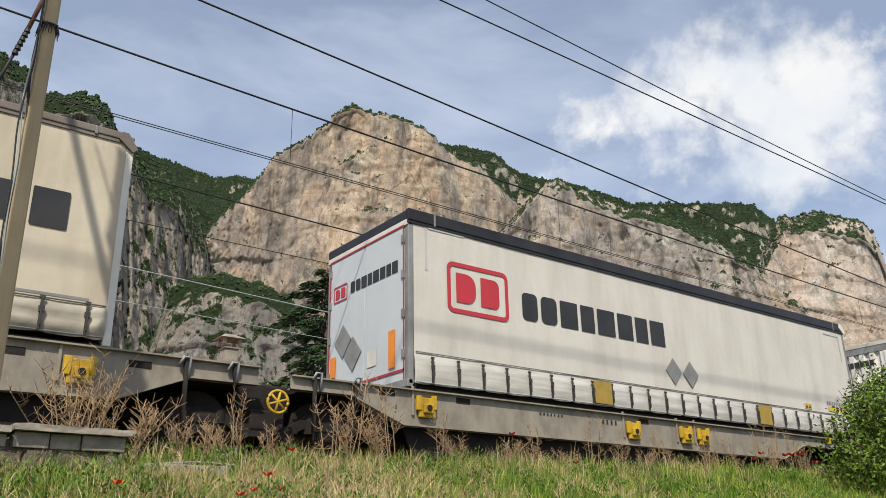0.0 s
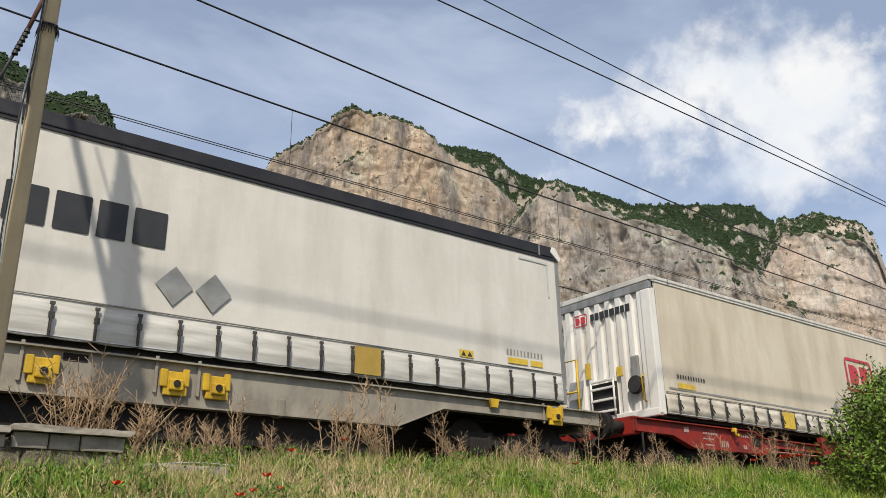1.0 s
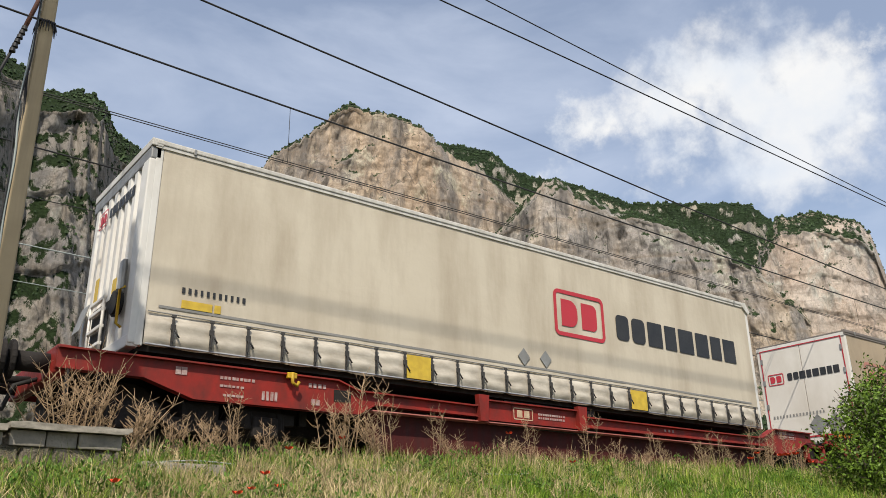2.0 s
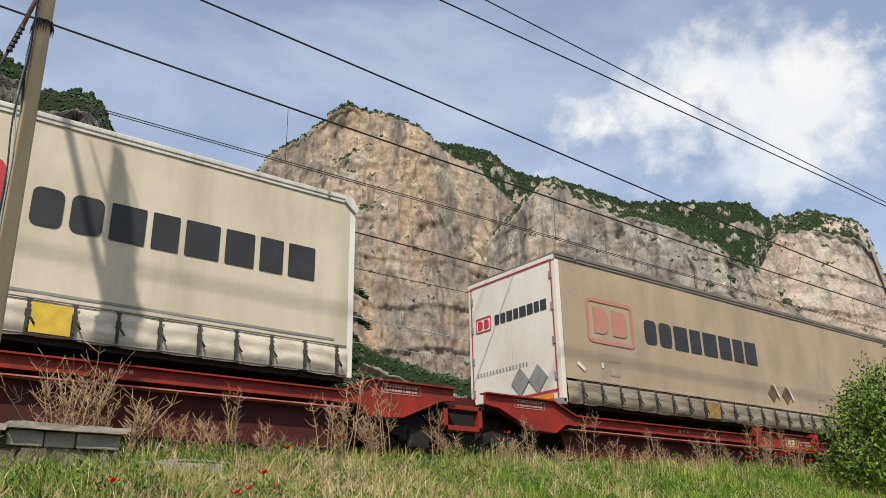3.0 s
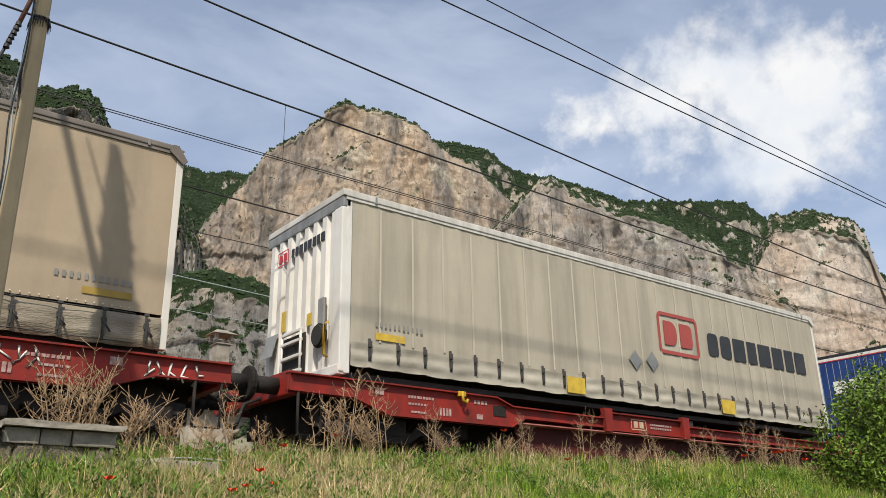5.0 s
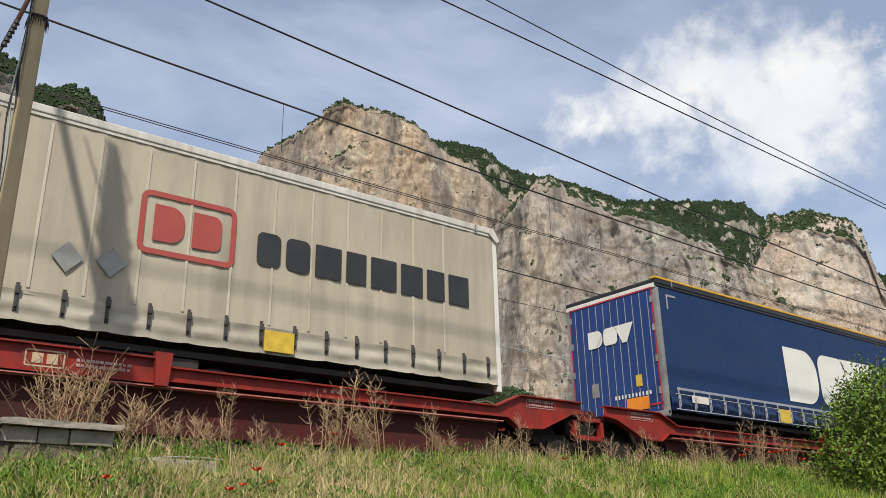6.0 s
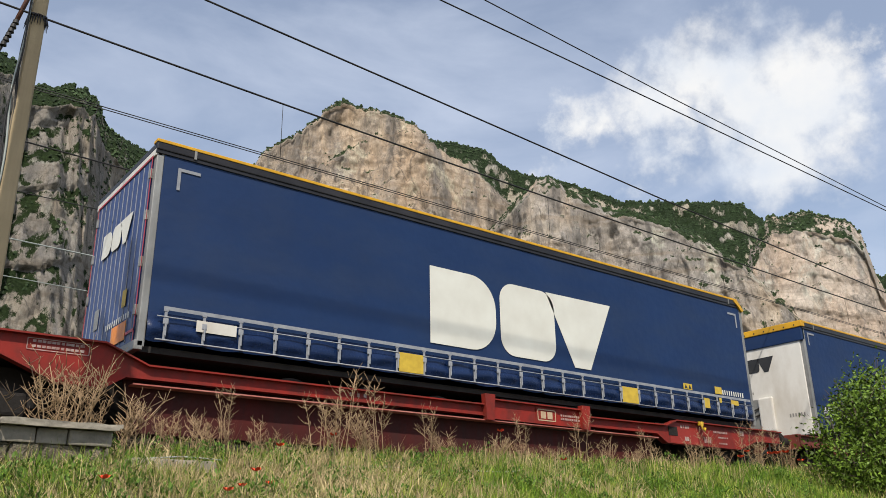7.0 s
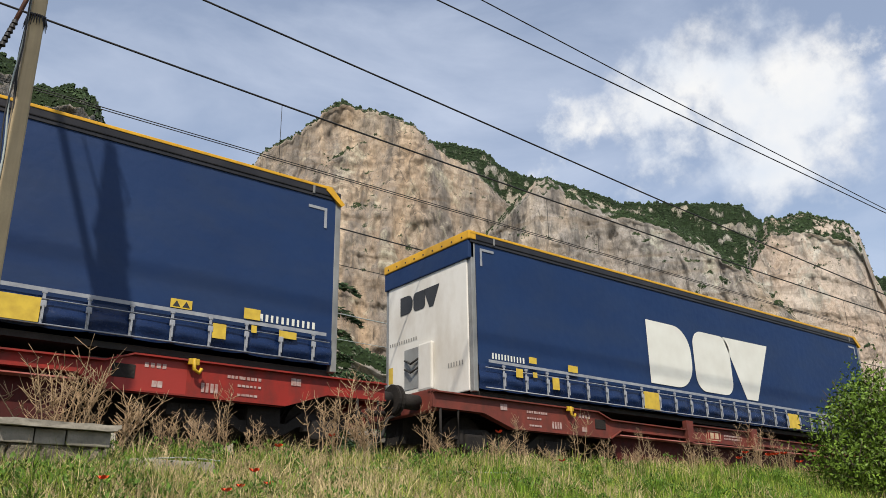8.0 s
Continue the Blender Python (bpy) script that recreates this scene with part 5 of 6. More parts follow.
            add_tube(hw, [(JOINT + 0.03 - 0.15 * math.cos(a), -0.06, 0.80 - 0.15 * math.sin(a)), (JOINT + 0.03 + 0.15 * math.cos(a), -0.06, 0.80 + 0.15 * math.sin(a))], 0.018, 6)
        part("handwheel", hw, M["yellow_iron"], w, "yellow brake handwheel")
        rail = bmesh.new()
        x = 2 * JOINT + 0.80
        add_tube(rail, [(x, 0.45, 0.95), (x, 0.45, 2.25), (x, 1.05, 2.25), (x, 1.05, 0.95)], 0.025, 6)
        add_tube(rail, [(x, 0.45, 1.65), (x, 1.05, 1.65)], 0.02, 6)
        part("handrail", rail, M["yellow_iron"], w, "yellow end handrail")
    if extras:
        # white spray strokes on the end plates, and a repainted panel
        rng = random.Random(int(off) + 9)
        for x0, n in ((29.55, 4), (31.35, 5)):
            st = bmesh.new()
            for k in range(n):
                x = x0 + k * 0.16
                pts = [(x + rng.uniform(-0.05, 0.05), -0.009, 0.88 + 0.03 * math.sin(k)), (x + rng.uniform(0.0, 0.12), -0.009, 1.0 + rng.uniform(-0.05, 0.05)), (x + rng.uniform(-0.02, 0.08), -0.009, 1.12)]
                add_tube(st, pts, 0.014, 4)
                add_tube(st, [pts[1], (x + 0.14, -0.009, 0.9 + rng.uniform(0, 0.2))], 0.012, 4)
            part("spray_strokes", st, M["print_white"], w, "white sprayed strokes")
    elif kind == "red":
        part("repainted_panel", box(2 * JOINT - 3.1, -0.004, 0.74, 2 * JOINT - 2.2, 0.0, 1.15), M["wagon_red_new"], w)
    return w


wagon("grey articulated pocket wagon with yellow brackets under two trailers", -18.05, "grey", "wagon_grey", False)
wagon("dark red articulated pocket wagon with white sprayed strokes", 16.27, "red", "wagon_red", True)
wagon("dark red articulated pocket wagon with a bright repainted panel", 50.5, "red", "wagon_red", False)
wagon("rusty brown-red articulated pocket wagon under a navy trailer", 84.78, "red", "wagon_brown", True)


# ---- wires, poles, wall and house ----
M["needles"] = mat("dark_conifer_needles", (0.022, 0.048, 0.020), (0.045, 0.075, 0.028), 2, 0.85, 0, vary=0.45)
M["bark"] = mat("brown_bark", (0.10, 0.075, 0.055), (0.06, 0.045, 0.035), 5, 0.9, 0.5, stretch=(1, 1, 0.3))
M["leaf"] = mat("glossy_green_leaf", (0.105, 0.165, 0.018), (0.058, 0.10, 0.012), 2, 0.5, 0, vary=0.65, spec=0.15)
M["cypress"] = mat("cypress_foliage", (0.02, 0.045, 0.018), (0.035, 0.06, 0.022), 2, 0.9, 0, vary=0.4)
M["grass_green"] = mat("green_grass", (0.070, 0.145, 0.014), (0.155, 0.24, 0.028), 0.5, 0.55, 0, vary=0.6, spec=0.08)
M["grass_pale"] = mat("yellow_green_grass", (0.26, 0.30, 0.055), (0.16, 0.215, 0.034), 0.5, 0.65, 0, vary=0.5, spec=0.08)
M["grass_dry"] = mat("dry_grass", (0.52, 0.41, 0.235), (0.34, 0.26, 0.135), 0.6, 0.75, 0, vary=0.5, spec=0.08)
M["weed_leaf"] = mat("broad_weed_leaf", (0.055, 0.11, 0.018), (0.10, 0.165, 0.03), 1, 0.45, 0, vary=0.55, spec=0.08)
M["straw"] = mat("dry_stalks", (0.42, 0.295, 0.175), (0.25, 0.165, 0.09), 4, 0.8, 0)
M["poppy"] = mat("poppy_petal", (0.80, 0.07, 0.02), (0.70, 0.045, 0.015), 12, 0.5, 0)
M["poppy_heart"] = mat("poppy_heart", (0.02, 0.02, 0.02), (0.03, 0.035, 0.02), 12, 0.7, 0)
M["stem"] = mat("green_stem", (0.09, 0.13, 0.04), (0.07, 0.10, 0.035), 6, 0.7, 0)
M["plaster"] = mat("pale_plaster", (0.48, 0.43, 0.36), (0.40, 0.36, 0.30), 2, 0.9, 0.3, dirt=(0.2, 0.17, 0.13), dirt_amount=0.5)
M["roof_tile"] = mat("terracotta_tiles", (0.30, 0.12, 0.07), (0.22, 0.10, 0.065), 3, 0.85, 0.3)


def wire(label, points, radius, material, name="overhead_wire"):
    tagged(mesh_ob(name, tube(points, radius, 6), material), label, "cable", group="overhead wires")


def sagging(y, x0, x1, xm, zm, k, n=40):
    return [(x0 + (x1 - x0) * i / n, y, zm + k * (x0 + (x1 - x0) * i / n - xm) ** 2) for i in range(n + 1)]


MAST_X = 1.1
CAT = TRACK_Y
mz = lambda x: 7.0 + 0.00055 * (x - 27) ** 2
wire("black messenger wire above the track", sagging(CAT, -25, 27, 27, 7.0, 0.00055, 60) + sagging(CAT, 28, 60, 27, 7.0, 0.00055, 30), 0.016, M["cable"])
for dy in (-0.035, 0.035):
    wire("grey contact wire above the track", [(-25, CAT + dy, 6.2), (20, CAT + dy, 6.2), (60, CAT + dy, 6.2)], 0.0075, M["cable"])
for x in (-6.4, -0.6, 5.72, 12.1, 18.4, 24.8, 31.2, 37.6):
    wire("thin dropper between messenger and contact wire", [(x, CAT, mz(x)), (x, CAT, 6.2)], 0.005, M["cable"], "dropper_wire")
wire("black power line along the edge of the line", [(x * 1.18, 10.03, z * 1.18) for x, z in ((-20, 7.1), (2.89, 6.40), (6.58, 6.22), (11.94, 5.95), (21.0, 5.62), (45, 5.1))], 0.0148, M["cable"])
wire("black power line over the bank", sagging(6.0, -20, 45, 8.0, 5.668, -0.0001), 0.0085, M["cable"])
wire("black power line over the bank", [(-20, 6.0, 6.9), (5.33, 6.0, 5.96), (8.79, 6.0, 5.86), (14.62, 6.0, 5.75), (45, 6.0, 5.3)], 0.0075, M["cable"])
wire("black wire behind the track", sagging(16.0, -25, 60, 30, 7.06, 0.00045), 0.016, M["cable"])
wire("dark wire behind the track", [(-25, 16.0, 6.45), (2.0, 16.0, 6.38), (7.0, 16.0, 6.34), (60, 16.0, 6.1)], 0.009, M["cable"])
wire("pale green line behind the track", [(-25, 16.0, 6.2), (4.35, 16.0, 5.39), (8.94, 16.0, 5.17), (25, 16.0, 4.7), (60, 16.0, 4.5)], 0.012, M["cable_pale"])
wire("pale line behind the track", [(-25, 16.0, 5.2), (3.0, 16.0, 4.72), (8.9, 16.0, 4.55), (60, 16.0, 4.0)], 0.008, M["cable_pale"])


wire("thick black cable high above the bank", sagging(2.4, -30, 60, 12, 15.55, 0.0006), 0.026, M["cable"])


def end_pole(x, y, top):
    p = thing("line_pole", "plain grey pole carrying the overhead lines", "pole", (x, y, ground_z(x, y)), group="line poles")
    part("shaft", tube([(0, 0, -0.3), (0, 0, top - ground_z(x, y) + 0.4)], 0.13, 10, 0.09), M["pole"], p)
    part("crossarm", box(-0.06, -0.7, top - ground_z(x, y) - 0.9, 0.06, 0.7, top - ground_z(x, y) - 0.8, 0.01), M["rust"], p)


for x, y, top in ((-20, 6.0, 7.0), (45, 6.0, 5.7), (-23.6, 9.8, 8.4), (53.1, 9.8, 6.1), (-25, 16.0, 8.4), (60, 16.0, 7.4), (-30, 2.4, 16.6), (60, 2.4, 16.9)):
    end_pole(x, y, top)


def make_pole():
    p = thing("utility_pole", "weathered grey-brown pole with cables and a spiked collar", "pole", (1.30, 8.5, 0))
    bm = bmesh.new()
    rings = []
    for z, x, w in ((0.6, -0.006, 0.088), (2.0, -0.006, 0.082), (4.0, -0.006, 0.074), (5.7, -0.006, 0.070), (7.0, -0.006, 0.066)):
        rings.append([bm.verts.new((x + a * w, b * w, z)) for a, b in ((-1, -0.8), (-0.8, -1), (0.8, -1), (1, -0.8), (1, 0.8), (0.8, 1), (-0.8, 1), (-1, 0.8))])
    for r0, r1 in zip(rings, rings[1:]):
        for k in range(8):
            bm.faces.new((r0[k], r0[(k + 1) % 8], r1[(k + 1) % 8], r1[k]))
    bm.faces.new(rings[-1])
    part("shaft", bm, M["pole"], p)
    for r, ph, m in ((0.014, 0.0, "cable"), (0.011, 1.5, "cable_pale"), (0.009, 2.6, "cable")):
        pts = []
        for k in range(40):
            z = 0.7 + 6.1 * k / 39
            x = -0.095 + 0.002 * z - 0.004 + 0.02 * math.sin(z * 2.1 + ph) + 0.012 * math.sin(z * 5 + ph)
            pts.append((x - 0.01 * ph, -0.05 - 0.012 * ph, z))
        part("riser_cable", tube(pts, r, 6), M[m], p)
    collar = box(-0.086, -0.080, 5.35, 0.074, 0.080, 5.375, 0.008)
    rng = random.Random(3)
    for k in range(26):
        a = k * 2 * math.pi / 26
        add_tube(collar, [(0.088 * math.cos(a) - 0.006, 0.088 * math.sin(a), 5.37), (0.115 * math.cos(a) - 0.006, 0.115 * math.sin(a), 5.36 - rng.uniform(0.07, 0.17))], 0.010, 4, 0.002)
    part("spiked_collar", collar, M["black_rail"], p, "black spiked collar")
    part("line_bracket", box(-0.05, -0.35, 6.12, 0.03, 0.1, 6.18, 0.01), M["rust"], p)


make_pole()


def make_mast():
    m = thing("catenary_mast", "rusty catenary mast with an insulated cantilever arm", "railway mast", (-1.2, 14.3, 0))
    col = bmesh.new()
    for x in (-0.13, 0.13):
        add_box(col, x - 0.03, -0.08, 0.6, x + 0.03, 0.08, 9.2, 0.006)
    for k in range(17):
        s = 1 if k % 2 else -1
        add_tube(col, [(-0.13 * s, 0, 0.9 + k * 0.48), (0.13 * s, 0, 1.38 + k * 0.48)], 0.018, 5)
    part("column", col, M["rust"], m)
    part("upper_tube", tube([(0.0, -0.1, 8.9), (2.9, -2.7, 8.05)], 0.03, 8), M["rust"], m)
    part("hanger", tube([(2.98, -2.7, 8.4), (2.70, -2.7, 7.15)], 0.032, 8), M["rust"], m, "rusty hanger rod")
    ins = bmesh.new()
    for k in range(6):
        f = k / 5
        ins_c = Vector((2.70, -2.7, 7.15)).lerp(Vector((2.60, -2.7, 6.75)), f)
        bmesh.ops.create_cone(ins, cap_ends=True, segments=12, radius1=0.044, radius2=0.034, depth=0.06, matrix=Matrix.Translation(ins_c))
    part("insulator", ins, M["cable"], m, "black ribbed insulator")
    part("lower_rod", tube([(2.66, -2.7, 7.0), (2.38, -2.6, 5.95)], 0.022, 8), M["cable"], m)
    part("steady_arm", tube([(0.1, -0.1, 6.7), (2.40, -2.6, 6.35)], 0.025, 8), M["rust"], m)


make_mast()


def make_wall():
    w = thing("concrete_wall", "old concrete wall with heavy coping on rubble masonry", "wall", (0, 0, 0), kind="structure")
    rng = random.Random(8)
    for x0, x1, z0, z1 in ((1.42, 2.42, 1.03, 1.085), (0.30, 1.40, 1.005, 1.06), (-2.4, 0.285, 1.005, 1.06)):
        bm = box(x0, 7.70, z0, x1, 8.22, z1)
        bmesh.ops.subdivide_edges(bm, edges=bm.edges[:], cuts=7, use_grid_fill=True)
        for v in bm.verts:
            q = v.co * 9.0
            v.co += Vector((noise.noise(q), noise.noise(q + Vector((9, 0, 0))), noise.noise(q + Vector((0, 9, 0))))) * 0.008
            v.co += Vector((noise.noise(q * 3), noise.noise(q * 3 + Vector((9, 0, 0))), noise.noise(q * 3 + Vector((0, 9, 0))))) * 0.006
            if v.co.x > 2.3 and v.co.z < 1.05:
                v.co.x -= 0.05 * (1 + noise.noise(q))
        part("coping", bm, M["concrete"], w)
    part("core", box(-2.4, 7.84, -0.3, 2.30, 8.14, 0.96), M["rubble"], w)
    for x0, x1, z1 in ((-2.4, 0.28, 1.0), (0.30, 1.39, 1.0), (1.44, 1.72, 1.026), (1.73, 1.98, 1.026), (1.99, 2.36, 1.026)):
        part("block", box(x0, 7.785 + rng.uniform(-0.012, 0.012), 0.895, x1, 8.17, z1, 0.012), M["concrete"], w)
    part("ledge", box(2.62, 7.98, 0.45, 3.45, 8.22, 0.84, 0.02), M["concrete"], w)
    for row in range(5):
        x = -0.2
        z1 = 0.885 - row * 0.17
        while x < 2.32:
            wd = rng.uniform(0.16, 0.34)
            st = box(x, 7.79 + rng.uniform(-0.02, 0.02), z1 - 0.155, min(x + wd, 2.36) - 0.015, 7.95, z1, 0.025)
            for v in st.verts:
                v.co += Vector((rng.uniform(-0.012, 0.012), rng.uniform(-0.012, 0.012), rng.uniform(-0.012, 0.012)))
            part("stone", st, M["rubble"], w)
            x += wd


make_wall()


def make_house():
    h = thing("house", "small plastered house with tiled roof and chimney beyond the line", "house", (10.5, 27.0, 0))
    part("wall", box(-3.5, -2.6, 0.6, 4.0, 4.5, 4.3), M["plaster"], h)
    bm = bmesh.new()
    a = [bm.verts.new((x, y, z)) for x, y, z in ((-3.9, -3.0, 4.2), (4.4, -3.0, 4.2), (4.4, 0.95, 5.55), (-3.9, 0.95, 5.55), (-3.9, 4.9, 4.2), (4.4, 4.9, 4.2))]
    for f in ((0, 1, 2, 3), (3, 2, 5, 4), (0, 3, 4), (1, 5, 2), (0, 4, 5, 1)):
        bm.faces.new([a[i] for i in f])
    part("roof", bm, M["roof_tile"], h)
    ch = part("chimney", box(-0.06, -1.90, 4.4, 0.38, -1.45, 6.34, 0.02), M["concrete"], h)
    part("chimney_cap", box(-0.10, -1.94, 6.34, 0.42, -1.41, 6.39, 0.015), M["concrete"], ch)
    for x in (-0.15, 0.37):
        for y in (-1.93, -1.47):
            part("cap_post", box(x, y, 6.48, x + 0.1, y + 0.1, 6.68), M["plaster"], ch)
    bm = bmesh.new()
    q = [bm.verts.new(p) for p in ((-0.28, -2.06, 6.68), (0.60, -2.06, 6.68), (0.60, -1.24, 6.68), (-0.28, -1.24, 6.68), (0.0, -1.65, 6.88), (0.32, -1.65, 6.88))]
    for f in ((0, 1, 5, 4), (1, 2, 5), (2, 3, 4, 5), (3, 0, 4), (3, 2, 1, 0)):
        bm.faces.new([q[i] for i in f])
    part("cap_lid", bm, M["concrete"], ch)
    for x in (-2.2, 1.6):
        part("window", box(x, -2.63, 2.0, x + 0.9, -2.58, 3.3), M["black_rail"], h)


make_house()


# ---- trees, bush, grass and flowers ----
def leaf_cloud(name, material, leaves, parent=None):
    """Many small two-triangle leaves from (centre, along, across, half length, half width)."""
    verts, faces = [], []
    for c, a, b, l, w in leaves:
        n = len(verts)
        verts += [c - a * l, c + b * w, c + a * l, c - b * w]
        faces.append((n, n + 1, n + 2, n + 3))
    me = bpy.data.meshes.new(name)
    me.from_pydata([tuple(v) for v in verts], [], faces)
    me.materials.append(material)
    ob = new(name, me)
    ob.parent = parent
    return ob


def rand_dir(rng):
    while True:
        v = Vector((rng.uniform(-1, 1), rng.uniform(-1, 1), rng.uniform(-1, 1)))
        if 0.05 < v.length < 1:
            return v.normalized()


def make_cedar(x, y, z0, top, spread, seed):
    rng = random.Random(seed)
    t = thing("cedar_tree", "dark green cedar with drooping layered branches behind the train", "tree", (x, y, z0))
    h = top - z0
    part("trunk", tube([(0, 0, -0.2), (0.05, 0, h * 0.5), (0, 0, h)], 0.20, 8, 0.03), M["bark"], t)
    limbs = bmesh.new()
    leaves = []
    n = 60
    for k in range(n):
        f = (k + 0.5) / n
        z = h * (0.25 + 0.73 * f)
        length = spread * (1 - f) ** 0.42 * rng.uniform(0.35, 1.3) + 0.2
        a = k * 2.4 + rng.uniform(-0.4, 0.4)
        d = Vector((math.cos(a), math.sin(a), 0))
        pts = []
        for s in range(6):
            u = s / 5
            pts.append(Vector((0, 0, z)) + d * length * u + Vector((0, 0, 0.22 * u * length - 0.40 * u * u * length)))
        add_tube(limbs, pts, 0.035, 5, 0.008)
        side = d.cross(Vector((0, 0, 1)))
        for q in range(int(30 + 130 * length)):
            u = rng.uniform(0.15, 1.0)
            i = min(4, int(u * 5))
            p = pts[i].lerp(pts[i + 1], u * 5 - i)
            off = side * rng.uniform(-1, 1) * 0.42 * (1.1 - u) * length * 0.7 + Vector((0, 0, rng.uniform(-0.14, 0.05)))
            along = (d * 0.6 + side * (1 if off.dot(side) > 0 else -1) * rng.uniform(0.2, 1) + Vector((0, 0, rng.uniform(-0.6, 0.1)))).normalized()
            leaves.append((p + off, along, along.cross(rand_dir(rng)).normalized(), rng.uniform(0.08, 0.17), rng.uniform(0.016, 0.035)))
    part("limbs", limbs, M["bark"], t)
    leaf_cloud("crown", M["needles"], leaves, t)


make_cedar(12.35, 22.0, 0.6, 8.55, 2.9, 4)


def make_cypress(tip, seed):
    rng = random.Random(seed)
    t = thing("conifer_tree", "narrow conifer with a leaning stand-in limb, their shadows on the train", "tree", (tip[0], tip[1], ground_z(tip[0], tip[1])))
    h = tip[2] - t.location.z
    lean = lambda z: 0.13 * max(0.0, min(2.2, h - z))
    part("trunk", tube([(0.25, 0, -0.1), (0.27, 0, h - 2.2), (0.12, 0, h - 1.0), (0, 0, h)], 0.13, 8, 0.012), M["bark"], t)
    leaves = []
    for k in range(4200):
        f = rng.random() ** 1.3
        z = h - 3.4 * f
        r = (0.03 + 0.14 * min(0.7, h - z) / 0.7 + 0.075 * max(0.0, h - z - 0.8)) * (0.55 + 1.0 * abs(noise.noise(Vector((z * 2.6, 2, 2)))))
        a = rng.uniform(0, 6.283)
        q = r * rng.random() ** 0.5
        p = Vector((lean(z) + math.cos(a) * q, math.sin(a) * q, z))
        d = Vector((math.cos(a) * 0.5, math.sin(a) * 0.5, 1)).normalized()
        leaves.append((p, d, d.cross(rand_dir(rng)).normalized(), rng.uniform(0.06, 0.15), rng.uniform(0.02, 0.045)))
    leaf_cloud("crown", M["cypress"], leaves, t)
    # unseen limb, added as stand-in caster of the slanted shadow band
    part("shadow_limb", tube([(0.20, 0, h - 2.3), (-0.06, 0, h - 1.53), (-0.66, 0, h + 0.28), (-0.80, 0, h + 0.75)], 0.055, 6, 0.05), M["bark"], t, "unseen leaning limb added for the slanted shadow")
    part("dead_twig", tube([(0.0, 0, h - 0.75), (-0.11, 0, h - 0.50), (-0.36, 0, h + 0.14)], 0.022, 5, 0.014), M["bark"], t)
    part("dead_twig", tube([(0.10, 0, h - 0.9), (0.30, 0, h - 0.56), (0.17, 0, h - 0.22)], 0.018, 5, 0.012), M["bark"], t)


make_cypress((-0.54, 6.5, 10.79), 6)


def make_bush(x, y, z0, parts, count, seed):
    rng = random.Random(seed)
    t = thing("leafy_bush", "dense green broad-leaved bush on the bank beside the line", "bush", (x, y, z0))
    stems = bmesh.new()
    leaves = []
    for cx, cy, cz, r in parts:
        add_tube(stems, [(cx * 0.2, cy * 0.2, -0.1), (cx * 0.6, cy * 0.6, cz * 0.5), (cx, cy, cz + r * 0.6)], 0.035, 5, 0.008)
        for q in range(7):
            d = rand_dir(rng)
            d.z = abs(d.z) * 1.2
            add_tube(stems, [(cx * 0.8, cy * 0.8, cz * 0.75), Vector((cx, cy, cz)) + d * r * 1.08], 0.012, 4, 0.004)
        n = int(count * r * r)
        for k in range(n):
            d = rand_dir(rng)
            rr = r * rng.uniform(0.5, 1.06) * (1 + 0.85 * noise.noise(d * 2.3 + Vector((cx, cy, cz))))
            p = Vector((cx, cy, cz)) + d * rr
            if p.z < 0.02:
                continue
            a = (d * 0.4 + rand_dir(rng)).normalized()
            leaves.append((p, a, a.cross((d + rand_dir(rng) * 0.7)).normalized(), rng.uniform(0.030, 0.052), rng.uniform(0.014, 0.024)))
    part("woody_base", stems, M["bark"], t)
    leaf_cloud("foliage", M["leaf"], leaves, t)


make_bush(15.4, 7.2, 0.75, [(0, 0, 0.9, 0.85), (-0.9, 0.1, 0.65, 0.62), (-1.25, -0.2, 0.35, 0.45), (0.3, 0.1, 1.6, 0.62), (-0.45, 0, 1.45, 0.5), (1.2, 0, 1.2, 0.95), (0.9, 0.2, 1.95, 0.6), (-0.6, -0.4, 0.4, 0.5), (2.2, 0.2, 1.0, 0.9), (0.2, -0.5, 0.5, 0.6)], 3600, 12)


def bank_point(rng, az0, az1, y0, y1):
    az, y = radians(rng.uniform(az0, az1)), rng.uniform(y0, y1)
    x = y * math.tan(az)
    return x, y


